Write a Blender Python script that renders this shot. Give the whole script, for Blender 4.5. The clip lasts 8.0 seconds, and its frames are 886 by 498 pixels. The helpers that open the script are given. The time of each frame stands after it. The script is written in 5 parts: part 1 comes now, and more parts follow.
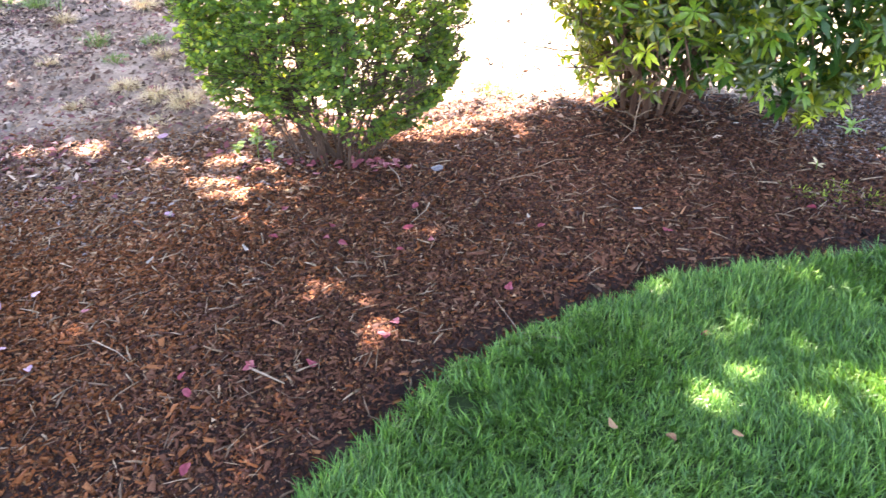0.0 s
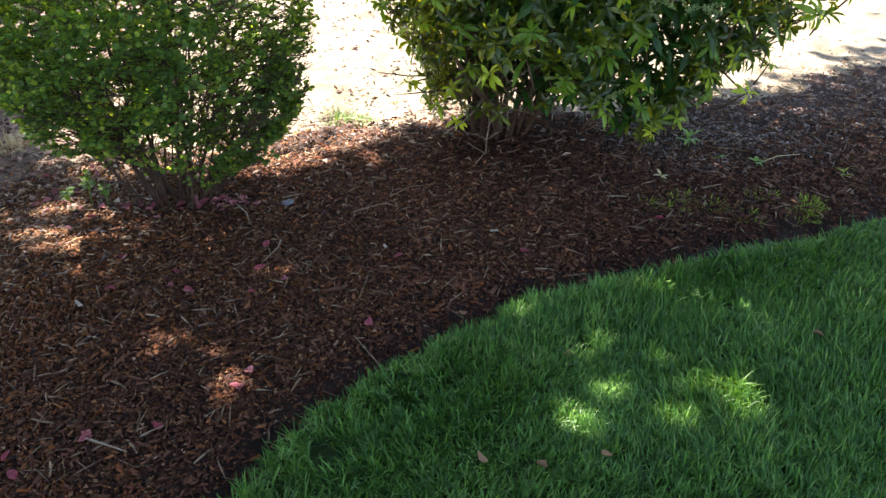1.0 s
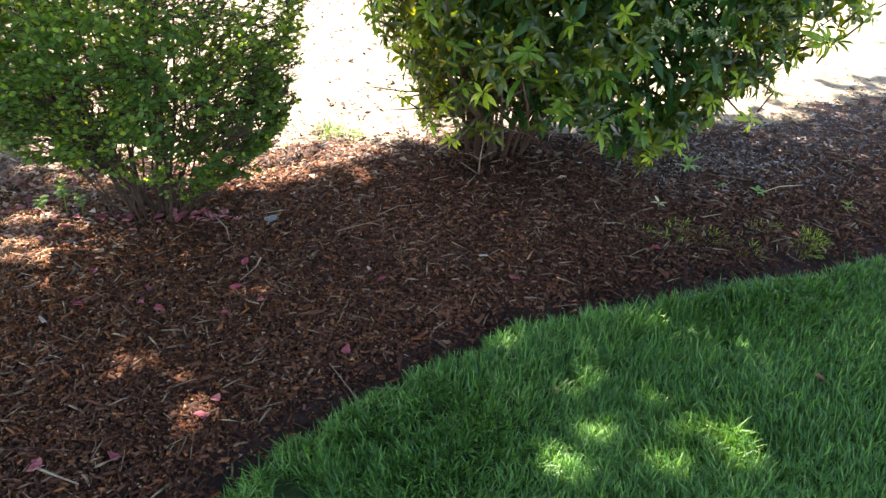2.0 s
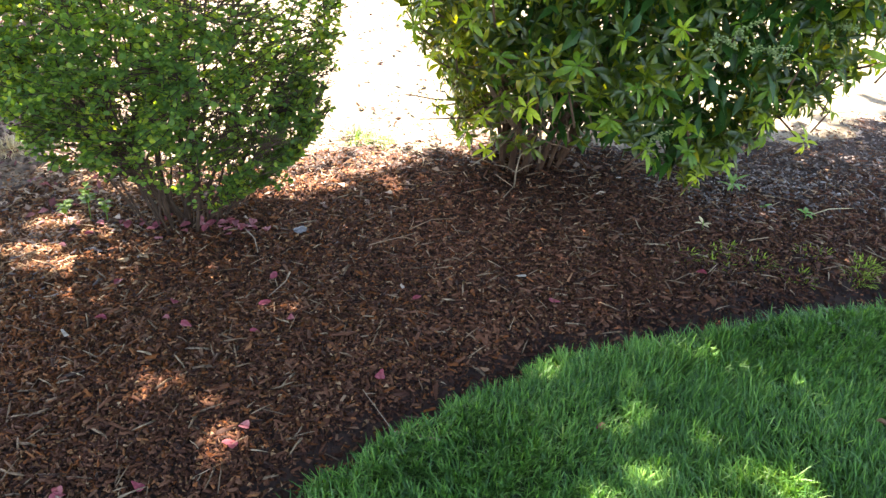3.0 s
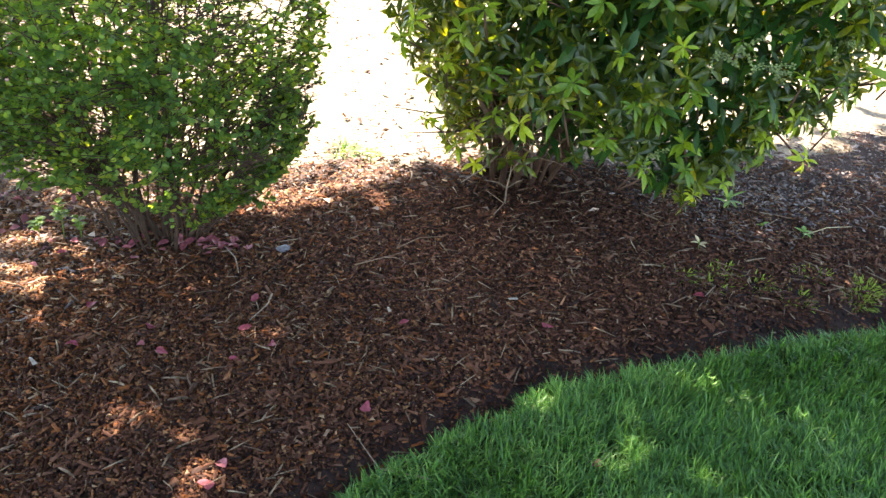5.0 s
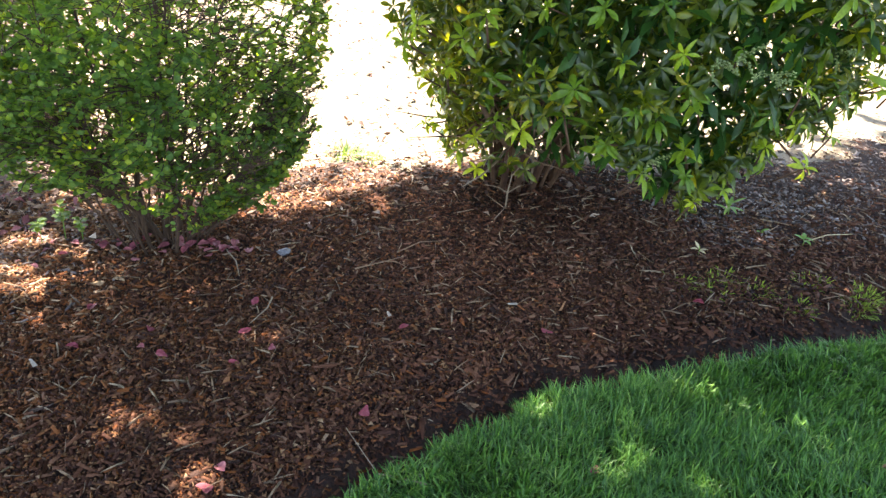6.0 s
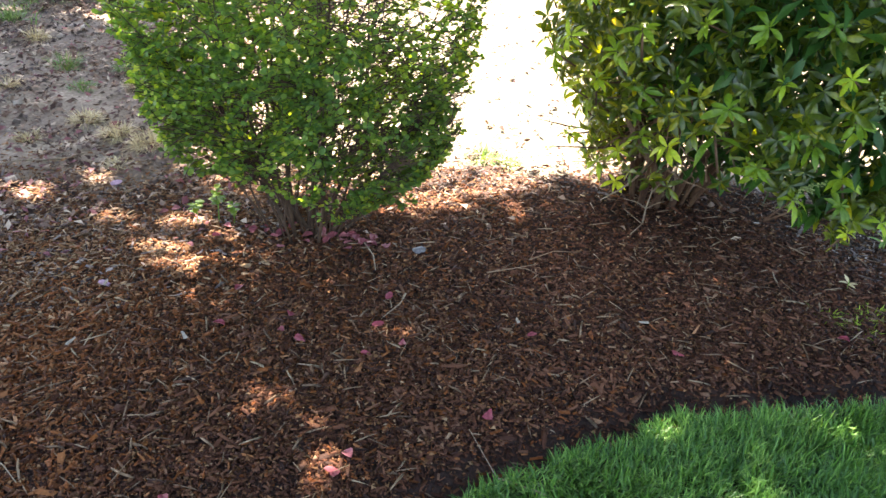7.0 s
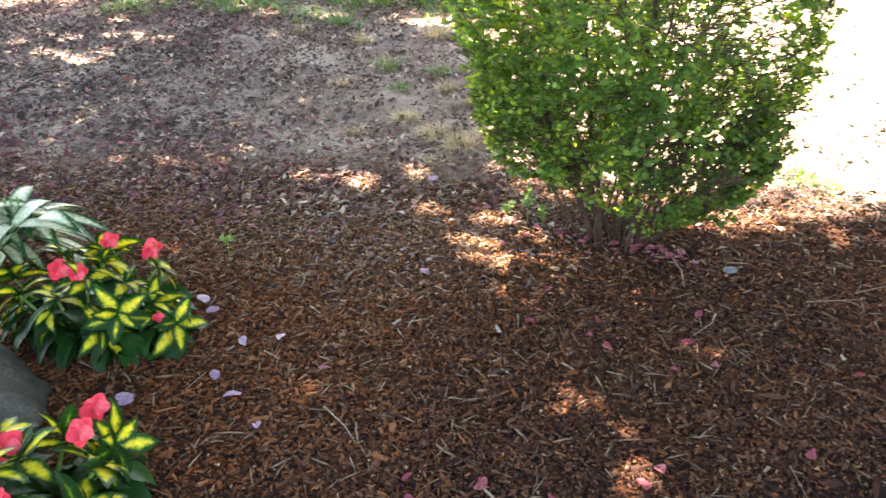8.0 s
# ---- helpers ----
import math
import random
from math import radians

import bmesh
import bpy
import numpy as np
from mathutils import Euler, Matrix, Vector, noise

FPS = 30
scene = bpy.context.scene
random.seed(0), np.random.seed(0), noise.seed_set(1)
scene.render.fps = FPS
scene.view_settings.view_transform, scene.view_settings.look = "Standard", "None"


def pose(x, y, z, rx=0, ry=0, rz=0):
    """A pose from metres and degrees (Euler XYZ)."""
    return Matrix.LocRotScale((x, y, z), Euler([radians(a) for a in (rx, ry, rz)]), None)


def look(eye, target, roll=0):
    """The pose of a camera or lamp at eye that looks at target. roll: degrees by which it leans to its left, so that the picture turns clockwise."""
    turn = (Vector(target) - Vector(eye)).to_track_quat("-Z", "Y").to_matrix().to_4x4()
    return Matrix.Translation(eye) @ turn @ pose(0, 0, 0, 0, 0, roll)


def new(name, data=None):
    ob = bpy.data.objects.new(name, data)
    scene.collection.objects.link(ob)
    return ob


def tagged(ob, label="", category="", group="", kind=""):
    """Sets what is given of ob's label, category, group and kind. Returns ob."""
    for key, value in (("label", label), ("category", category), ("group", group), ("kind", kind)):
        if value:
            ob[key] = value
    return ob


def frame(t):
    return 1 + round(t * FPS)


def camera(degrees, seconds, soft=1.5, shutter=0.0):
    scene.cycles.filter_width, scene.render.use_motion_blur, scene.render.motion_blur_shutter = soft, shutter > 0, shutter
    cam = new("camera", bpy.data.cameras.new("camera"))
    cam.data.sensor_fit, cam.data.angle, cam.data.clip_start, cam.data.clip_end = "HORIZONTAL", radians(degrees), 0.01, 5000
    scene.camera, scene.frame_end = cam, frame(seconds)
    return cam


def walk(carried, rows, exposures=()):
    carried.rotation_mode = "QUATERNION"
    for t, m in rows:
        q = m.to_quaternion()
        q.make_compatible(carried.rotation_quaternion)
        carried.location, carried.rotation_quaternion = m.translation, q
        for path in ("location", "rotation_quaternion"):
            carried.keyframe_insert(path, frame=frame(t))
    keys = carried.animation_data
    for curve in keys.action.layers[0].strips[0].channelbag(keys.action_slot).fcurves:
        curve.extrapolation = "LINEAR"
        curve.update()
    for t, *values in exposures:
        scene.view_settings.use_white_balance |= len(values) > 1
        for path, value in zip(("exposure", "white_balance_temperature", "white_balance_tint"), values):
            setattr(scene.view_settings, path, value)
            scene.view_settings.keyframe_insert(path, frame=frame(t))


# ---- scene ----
cam = camera(57.2, 8.0, soft=1.5, shutter=0.1)
PATH = [
    (0, (0.032, -0.03, 1.143), (0.058, 1.66, 0.074), -2.7),
    (0.5, (0.065, 0.01, 1.129), (0.362, 1.693, 0.09), -0.4),
    (1, (0.075, 0.035, 1.117), (0.421, 1.718, 0.093), -1.4),
    (1.5, (0.109, 0.08, 1.102), (0.463, 1.765, 0.085), -1.2),
    (1.7, (0.123, 0.096, 1.095), (0.486, 1.791, 0.096), -0.5),
    (2.8, (0.1, 0.207, 1.094), (0.426, 1.909, 0.096), 2.0),
    (3, (0.082, 0.232, 1.099), (0.406, 1.931, 0.095), 1.6),
    (3.5, (0.061, 0.279, 1.095), (0.396, 1.977, 0.094), 0.8),
    (4, (0.071, 0.309, 1.095), (0.415, 2.005, 0.094), 0.6),
    (4.5, (0.089, 0.323, 1.1), (0.44, 2.018, 0.097), 1.7),
    (6, (0.096, 0.323, 1.111), (0.449, 2.021, 0.114), 2.7),
    (6.5, (0.089, 0.327, 1.125), (0.277, 2.046, 0.12), 1.1),
    (7, (0.064, 0.316, 1.127), (0.12, 2.045, 0.123), 2.5),
    (7.5, (0.01, 0.301, 1.129), (-0.202, 2.018, 0.126), 0.8),
    (8, (-0.087, 0.274, 1.146), (-0.629, 1.921, 0.15), -2.0),
]
EXPOSURES = [(0, 4.63, 7150, 28), (0.5, 3.90, 7000, 16), (1, 2.96, 6900, 14), (1.5, 3.07, 6900, 14), (3, 3.77, 7280, 14), (6, 3.74, 7300, 14), (7, 3.82, 7400, 14), (7.5, 4.08, 7550, 14), (8, 4.02, 7700, 14)]
walk(cam, [(t, look(eye, target, roll)) for t, eye, target, roll in PATH], EXPOSURES)

# ---- sky and sun ----
SUN_UP, SUN_SIDE = 53.0, -33.0          # elevation, and degrees to the right of straight ahead
TO_SUN = Vector((math.sin(radians(SUN_SIDE)) * math.cos(radians(SUN_UP)),
                 math.cos(radians(SUN_SIDE)) * math.cos(radians(SUN_UP)), math.sin(radians(SUN_UP))))
world = bpy.data.worlds.new("sky")
scene.world = world
world.use_nodes = True
sky = world.node_tree.nodes.new("ShaderNodeTexSky")
sky.sky_type, sky.sun_disc = "NISHITA", False
sky.sun_elevation, sky.sun_rotation = radians(SUN_UP), radians(SUN_SIDE)
back = world.node_tree.nodes["Background"]
back.inputs["Strength"].default_value = 0.09
world.node_tree.links.new(sky.outputs[0], back.inputs["Color"])
lamp = bpy.data.lights.new("sun", "SUN")
lamp.energy, lamp.angle, lamp.color = 5.0, radians(0.5), (1.0, 0.95, 0.87)
sun = new("sun", lamp)
sun.matrix_world = look(tuple(TO_SUN * 20), (0, 0, 0))


# ---- materials ----
def surface(name, stops, rough=0.75, vary="island", share=0.7, size=25.0, bump=0.3, fine=220.0,
            through_light=0.0, gloss=0.3, tint=None, stretch=(1, 1, 1)):
    """A material whose colour runs along stops by a random value for each piece mixed with noise."""
    m = bpy.data.materials.new(name)
    m.use_nodes = True
    t = m.node_tree
    n, link = t.nodes, t.links.new
    p = n["Principled BSDF"]
    where = n.new("ShaderNodeTexCoord").outputs["Object"]
    mapping = n.new("ShaderNodeMapping")
    mapping.inputs["Scale"].default_value = stretch
    link(where, mapping.inputs[0])
    where = mapping.outputs[0]
    big = n.new("ShaderNodeTexNoise")
    big.inputs["Scale"].default_value, big.inputs["Detail"].default_value = size, 5
    link(where, big.inputs["Vector"])
    small = n.new("ShaderNodeTexNoise")
    small.inputs["Scale"].default_value, small.inputs["Detail"].default_value = fine, 3
    link(where, small.inputs["Vector"])
    if vary == "island":
        pick = n.new("ShaderNodeNewGeometry").outputs["Random Per Island"]
    elif vary == "object":
        pick = n.new("ShaderNodeObjectInfo").outputs["Random"]
    else:
        pick = small.outputs[0]
    value = n.new("ShaderNodeMix")
    value.inputs[0].default_value = share
    wide = n.new("ShaderNodeMapRange")
    wide.inputs[1].default_value, wide.inputs[2].default_value = 0.3, 0.7
    link(big.outputs[0], wide.inputs[0])
    link(wide.outputs[0], value.inputs[2])
    link(pick, value.inputs[3])
    ramp = n.new("ShaderNodeValToRGB")
    ramp.color_ramp.elements.remove(ramp.color_ramp.elements[1])
    ramp.color_ramp.elements[0].position = stops[0][0]
    ramp.color_ramp.elements[0].color = (*stops[0][1], 1)
    for at, c in stops[1:]:
        ramp.color_ramp.elements.new(at).color = (*c, 1)
    link(value.outputs[0], ramp.inputs[0])
    colour = ramp.outputs[0]
    grain = n.new("ShaderNodeMapRange")
    grain.inputs[1].default_value, grain.inputs[2].default_value = 0.25, 0.75
    grain.inputs[3].default_value, grain.inputs[4].default_value = 0.72, 1.2
    link(small.outputs[0], grain.inputs[0])
    shade = n.new("ShaderNodeVectorMath")
    shade.operation = "SCALE"
    link(colour, shade.inputs[0])
    link(grain.outputs[0], shade.inputs["Scale"])
    colour = shade.outputs[0]
    link(colour, p.inputs["Base Color"])
    p.inputs["Roughness"].default_value = rough
    p.inputs["Specular IOR Level"].default_value = gloss
    if bump:
        b = n.new("ShaderNodeBump")
        b.inputs["Strength"].default_value, b.inputs["Distance"].default_value = bump, 0.002
        link(small.outputs[0], b.inputs["Height"])
        link(b.outputs[0], p.inputs["Normal"])
    if through_light:
        glow = n.new("ShaderNodeBsdfTranslucent")
        warm = n.new("ShaderNodeMix")
        warm.data_type, warm.blend_type = "RGBA", "MULTIPLY"
        warm.inputs[0].default_value = 1.0
        link(colour, warm.inputs[6])
        warm.inputs[7].default_value = (*(tint or (1.6, 1.5, 0.7)), 1)
        link(warm.outputs[2], glow.inputs["Color"])
        mix = n.new("ShaderNodeMixShader")
        mix.inputs[0].default_value = through_light
        link(p.outputs[0], mix.inputs[1])
        link(glow.outputs[0], mix.inputs[2])
        link(mix.outputs[0], n["Material Output"].inputs[0])
    return m


bark = surface("bark", [(0.0, (0.012, 0.005, 0.003)), (0.35, (0.098, 0.030, 0.009)), (0.65, (0.200, 0.063, 0.018)),
                        (0.87, (0.26, 0.105, 0.042)), (1.0, (0.36, 0.21, 0.12))], 0.75, share=0.8, size=2.0, fine=300, bump=0.5, gloss=0.14)
dark_bark = surface("dark_bark", [(0.0, (0.010, 0.005, 0.004)), (0.4, (0.055, 0.020, 0.011)), (0.7, (0.112, 0.042, 0.021)),
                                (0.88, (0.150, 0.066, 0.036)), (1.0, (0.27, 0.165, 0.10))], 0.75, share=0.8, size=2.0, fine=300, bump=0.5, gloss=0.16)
grey_bark = surface("grey_bark", [(0.0, (0.030, 0.022, 0.020)), (0.4, (0.090, 0.068, 0.060)), (0.75, (0.19, 0.15, 0.135)), (1.0, (0.40, 0.34, 0.30))], 0.8, share=0.8, size=2.0, fine=300, bump=0.5, gloss=0.2)
tan_bark = surface("tan_bark", [(0.0, (0.040, 0.017, 0.008)), (0.4, (0.128, 0.050, 0.020)), (0.75, (0.25, 0.126, 0.056)), (1.0, (0.44, 0.30, 0.175))], 0.8, share=0.84, size=2.0, fine=300, bump=0.5, gloss=0.15)
crumb_bark = surface("crumb_bark", [(0.0, (0.020, 0.009, 0.004)), (0.5, (0.095, 0.040, 0.016)), (0.85, (0.22, 0.11, 0.050)), (1.0, (0.42, 0.29, 0.18))], 0.8, share=0.85, bump=0, gloss=0.15)
dry_bit = surface("dry_bit", [(0.0, (0.10, 0.048, 0.024)), (0.5, (0.20, 0.115, 0.062)), (1.0, (0.34, 0.235, 0.145))], 0.8, share=0.85, bump=0.3, gloss=0.15)
splinter_wood = surface("splinter_wood", [(0.0, (0.09, 0.05, 0.028)), (0.6, (0.19, 0.12, 0.07)), (1.0, (0.34, 0.25, 0.16))], 0.7)
humus = surface("humus", [(0.0, (0.008, 0.005, 0.004)), (0.5, (0.030, 0.015, 0.010)), (1.0, (0.075, 0.036, 0.023))], 0.9, "", 0.5, 14, 1.0, 160)
dry_soil = surface("dry_soil", [(0.0, (0.045, 0.032, 0.027)), (0.3, (0.112, 0.080, 0.059)), (0.6, (0.21, 0.157, 0.116)), (1.0, (0.47, 0.385, 0.285))],
                   0.95, "", 0.4, 2.2, 1.0, 75)
# paler copy of the dry dirt, sunlight put into its colour
sunlit_dirt = surface("sunlit_dirt", [(0.0, (0.05, 0.040, 0.027)), (0.35, (0.12, 0.098, 0.068)), (0.7, (0.23, 0.196, 0.143)), (1.0, (0.46, 0.41, 0.32))], 0.95, "", 0.5, 5, 1.0, 75)
turf_soil = surface("turf_soil", [(0.0, (0.010, 0.016, 0.005)), (0.6, (0.024, 0.046, 0.010)), (1.0, (0.05, 0.085, 0.018))], 0.95, "", 0.5, 8, 1.0, 120)
blade_green = surface("blade_green", [(0.0, (0.010, 0.050, 0.008)), (0.4, (0.046, 0.137, 0.023)), (0.8, (0.104, 0.238, 0.041)), (0.96, (0.20, 0.34, 0.085)), (1.0, (0.42, 0.40, 0.18))],
                      0.45, share=0.8, size=4.0, bump=0, through_light=0.3, tint=(1.5, 1.45, 0.45), gloss=0.4)
# the yellow top stops paint leaves as if lit from behind
small_leaf = surface("small_leaf", [(0.0, (0.036, 0.080, 0.022)), (0.5, (0.086, 0.165, 0.044)), (0.75, (0.150, 0.235, 0.050)), (0.92, (0.30, 0.36, 0.055)), (1.0, (0.42, 0.45, 0.055))],
                     0.5, size=5.0, bump=0, gloss=0.2, through_light=0.5, tint=(2.8, 2.6, 0.6))
young_leaf = surface("young_leaf", [(0.0, (0.055, 0.130, 0.014)), (0.35, (0.125, 0.220, 0.020)), (0.75, (0.240, 0.345, 0.030)), (1.0, (0.42, 0.48, 0.040))],
                     0.36, "object", 0.75, 9.0, bump=0.2, fine=140, through_light=0.4, tint=(2.6, 2.2, 0.4), gloss=0.3)
# last stop is yellow-brown: backlight on older leaves put into colour
old_leaf = surface("old_leaf", [(0.0, (0.014, 0.032, 0.008)), (0.5, (0.046, 0.076, 0.012)), (0.75, (0.105, 0.145, 0.016)), (1.0, (0.32, 0.29, 0.030))],
                   0.30, "island", 0.65, 7.0, bump=0.2, fine=140, through_light=0.45, tint=(4.2, 3.4, 0.5), gloss=0.5)
# leaf green darkened to hold the shade inside the evergreen shrub
shaded_inner_leaf = surface("shaded_inner_leaf", [(0.0, (0.012, 0.04, 0.01)), (0.6, (0.025, 0.075, 0.015)), (1.0, (0.05, 0.12, 0.02))],
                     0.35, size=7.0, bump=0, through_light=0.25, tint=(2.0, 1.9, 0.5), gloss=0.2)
crown_leaf = surface("crown_leaf", [(0.0, (0.03, 0.08, 0.015)), (1.0, (0.07, 0.15, 0.03))], 0.5, bump=0, through_light=0.2)
dead_wood = surface("dead_wood", [(0.0, (0.08, 0.045, 0.030)), (0.5, (0.17, 0.105, 0.070)), (1.0, (0.27, 0.185, 0.13))], 0.85, "", 0.5, 30, 0.6, 250, stretch=(1, 1, 0.25))
stem_bark = surface("stem_bark", [(0.0, (0.030, 0.014, 0.010)), (0.5, (0.072, 0.036, 0.022)), (1.0, (0.14, 0.080, 0.048))], 0.8, "", 0.5, 30, 0.6, 250, stretch=(1, 1, 0.25))
shrub_stem = surface("shrub_stem", [(0.0, (0.020, 0.011, 0.008)), (0.5, (0.048, 0.026, 0.016)), (1.0, (0.10, 0.062, 0.036))], 0.8, "", 0.5, 30, 0.6, 250, stretch=(1, 1, 0.25))
pale_bark = surface("pale_bark", [(0.0, (0.10, 0.07, 0.05)), (0.5, (0.22, 0.16, 0.11)), (1.0, (0.34, 0.26, 0.19))], 0.8, "", 0.5, 30, 0.6, 250, stretch=(1, 1, 0.25))
tree_bark = surface("tree_bark", [(0.0, (0.06, 0.045, 0.035)), (0.6, (0.14, 0.11, 0.085)), (1.0, (0.22, 0.18, 0.14))], 0.9, "", 0.5, 8, 1.0, 40, stretch=(1, 1, 0.3))
litter_leaf = surface("litter_leaf", [(0.0, (0.025, 0.013, 0.011)), (0.35, (0.11, 0.062, 0.046)), (0.7, (0.30, 0.20, 0.145)), (1.0, (0.62, 0.50, 0.38))],
                      0.8, share=0.8, size=3.0, bump=0.3, through_light=0.15, tint=(1.2, 1.0, 0.8))
red_leaf = surface("red_leaf", [(0.0, (0.055, 0.018, 0.022)), (0.5, (0.145, 0.050, 0.058)), (0.85, (0.26, 0.10, 0.105)), (1.0, (0.42, 0.24, 0.20))],
                   0.7, share=0.8, size=5.0, bump=0.3, through_light=0.2, tint=(1.4, 1.0, 0.8))
pink_petal = surface("pink_petal", [(0.0, (0.14, 0.022, 0.032)), (0.6, (0.28, 0.055, 0.075)), (1.0, (0.42, 0.15, 0.16))], 0.6, "object", 0.6, 60, 0.2, through_light=0.25, tint=(1.1, 0.9, 0.9))
lilac_petal = surface("lilac_petal", [(0.0, (0.20, 0.11, 0.18)), (0.5, (0.36, 0.22, 0.29)), (1.0, (0.55, 0.42, 0.43))], 0.6, "object", 0.6, 60, 0.2, through_light=0.2, tint=(1, 1, 1))
straw = surface("straw", [(0.0, (0.30, 0.22, 0.11)), (0.6, (0.52, 0.42, 0.24)), (1.0, (0.68, 0.59, 0.39))], 0.7, bump=0, through_light=0.2, tint=(1.1, 1, 0.8))
weed_leaf = surface("weed_leaf", [(0.0, (0.08, 0.18, 0.03)), (1.0, (0.20, 0.34, 0.07))], 0.5, bump=0, through_light=0.3, tint=(1.5, 1.4, 0.5))
field_grass = surface("field_grass", [(0.0, (0.05, 0.10, 0.028)), (0.7, (0.12, 0.20, 0.055)), (1.0, (0.30, 0.30, 0.12))], 0.55, bump=0, through_light=0.25, tint=(1.4, 1.3, 0.5))
sucker_leaf = surface("sucker_leaf", [(0.0, (0.035, 0.085, 0.008)), (0.6, (0.085, 0.16, 0.012)), (1.0, (0.20, 0.28, 0.02))], 0.6, "object", 0.7, bump=0, through_light=0.4, tint=(2.0, 1.8, 0.4))
bud_green = surface("bud_green", [(0.0, (0.12, 0.17, 0.05)), (1.0, (0.28, 0.33, 0.13))], 0.6, bump=0, through_light=0.15)
moss = surface("moss", [(0.0, (0.12, 0.18, 0.02)), (1.0, (0.34, 0.42, 0.05))], 0.8, bump=0, through_light=0.2, tint=(1.4, 1.3, 0.5))
pebble_grey = surface("pebble_grey", [(0.0, (0.075, 0.07, 0.076)), (1.0, (0.15, 0.14, 0.148))], 0.6, "", 0.5, 60, 0.3)
boulder_grey = surface("boulder_grey", [(0.0, (0.022, 0.019, 0.013)), (0.45, (0.058, 0.053, 0.040)), (0.75, (0.100, 0.094, 0.074)), (1.0, (0.18, 0.165, 0.13))], 0.9, "", 0.4, 9, 1.0, 90, stretch=(2.2, 2.2, 0.8))
flower_red = surface("flower_red", [(0.0, (0.50, 0.012, 0.028)), (0.6, (0.72, 0.035, 0.055)), (1.0, (0.85, 0.13, 0.15))], 0.55, "island", 0.6, 60, 0.1, 150, through_light=0.25, tint=(1.1, 0.8, 0.8))
flower_eye = surface("flower_eye", [(0.0, (0.35, 0.05, 0.08)), (1.0, (0.6, 0.2, 0.22))], 0.6, "", bump=0)
# very dark green that carries the shade under the flowering plants
shaded_lower_leaf = surface("shaded_lower_leaf", [(0.0, (0.006, 0.030, 0.006)), (1.0, (0.020, 0.075, 0.012))], 0.45, "object", 0.5, 40, 0.1, through_light=0.2, gloss=0.2)


def variegated(name, green, blend, pale):
    """A two-coloured leaf: pale along the middle (attribute tone 1), green at the margin (tone 0), with a ragged border."""
    m = surface(name, [(0.0, green), (0.40, tuple(1.5 * c for c in green)), (0.58, blend), (0.78, pale), (1.0, tuple(min(1.25 * c, 0.9) for c in pale))],
                0.45, "", 0.5, 50, 0.1, 120, through_light=0.22, tint=(1.15, 1.1, 0.6), gloss=0.15)
    n, link = m.node_tree.nodes, m.node_tree.links.new
    ramp = [q for q in n if q.type == "VALTORGB"][0]
    tone = n.new("ShaderNodeAttribute")
    tone.attribute_name = "tone"
    spread = n.new("ShaderNodeMath")
    spread.operation = "MULTIPLY_ADD"
    noise = [q for q in n if q.type == "TEX_NOISE"][1]
    spread.inputs[1].default_value, spread.inputs[2].default_value = 0.45, -0.22
    link(noise.outputs[0], spread.inputs[0])
    total = n.new("ShaderNodeMath")
    link(tone.outputs["Fac"], total.inputs[0])
    link(spread.outputs[0], total.inputs[1])
    link(total.outputs[0], ramp.inputs[0])
    return m


leaf_yellow = variegated("leaf_yellow", (0.008, 0.040, 0.006), (0.16, 0.22, 0.012), (0.58, 0.48, 0.03))
leaf_silver = variegated("leaf_silver", (0.012, 0.055, 0.016), (0.20, 0.28, 0.13), (0.52, 0.54, 0.37))


# ---- mesh helpers ----
def mesh_of(name, verts, faces, mats, slots=None, smooth=False):
    me = bpy.data.meshes.new(name)
    me.from_pydata([tuple(v) for v in verts], [], faces)
    for m in mats:
        me.materials.append(m)
    if slots is not None:
        me.polygons.foreach_set("material_index", slots)
    if smooth:
        me.polygons.foreach_set("use_smooth", [True] * len(me.polygons))
    me.update()
    return me


def under(name, me, parent=None, label="", m=None):
    ob = new(name, me)
    if parent is not None:
        ob.parent = parent
    if m is not None:
        ob.matrix_basis = m
    if label:
        ob["label"] = label
    return ob


def thing(name, label, category, at=(0, 0, 0), group="", kind=""):
    ob = new(name)
    ob.location = at
    ob.empty_display_size = 0.05
    return tagged(ob, label, category, group, kind)


def bulk(name, shapes, picks, turns, places, mats):
    """One mesh out of many copies of a few small shapes. turns: N x 3 x 3, with the scale in them; places: N x 3."""
    verts, loops, starts, totals = [], [], [], []
    at, loop_at = 0, 0
    for k, (sv, sf) in enumerate(shapes):
        idx = np.nonzero(picks == k)[0]
        if not len(idx):
            continue
        sv = np.array(sv, float)
        v = np.einsum("nij,vj->nvi", turns[idx], sv) + places[idx][:, None, :]
        verts.append(v.reshape(-1, 3))
        flat = np.array([i for f in sf for i in f])
        size = np.array([len(f) for f in sf])
        first = np.concatenate([[0], np.cumsum(size)[:-1]])
        n, nv, nl = len(idx), len(sv), len(flat)
        loops.append((flat[None] + (at + nv * np.arange(n))[:, None]).ravel())
        starts.append((first[None] + (loop_at + nl * np.arange(n))[:, None]).ravel())
        totals.append(np.tile(size, n))
        at += nv * n
        loop_at += nl * n
    verts, loops = np.concatenate(verts), np.concatenate(loops)
    starts, totals = np.concatenate(starts), np.concatenate(totals)
    me = bpy.data.meshes.new(name)
    me.vertices.add(len(verts))
    me.vertices.foreach_set("co", verts.astype(np.float32).ravel())
    me.loops.add(len(loops))
    me.loops.foreach_set("vertex_index", loops.astype(np.int32))
    me.polygons.add(len(starts))
    me.polygons.foreach_set("loop_start", starts.astype(np.int32))
    me.polygons.foreach_set("loop_total", totals.astype(np.int32))
    for m in mats:
        me.materials.append(m)
    me.update(calc_edges=True)
    return me


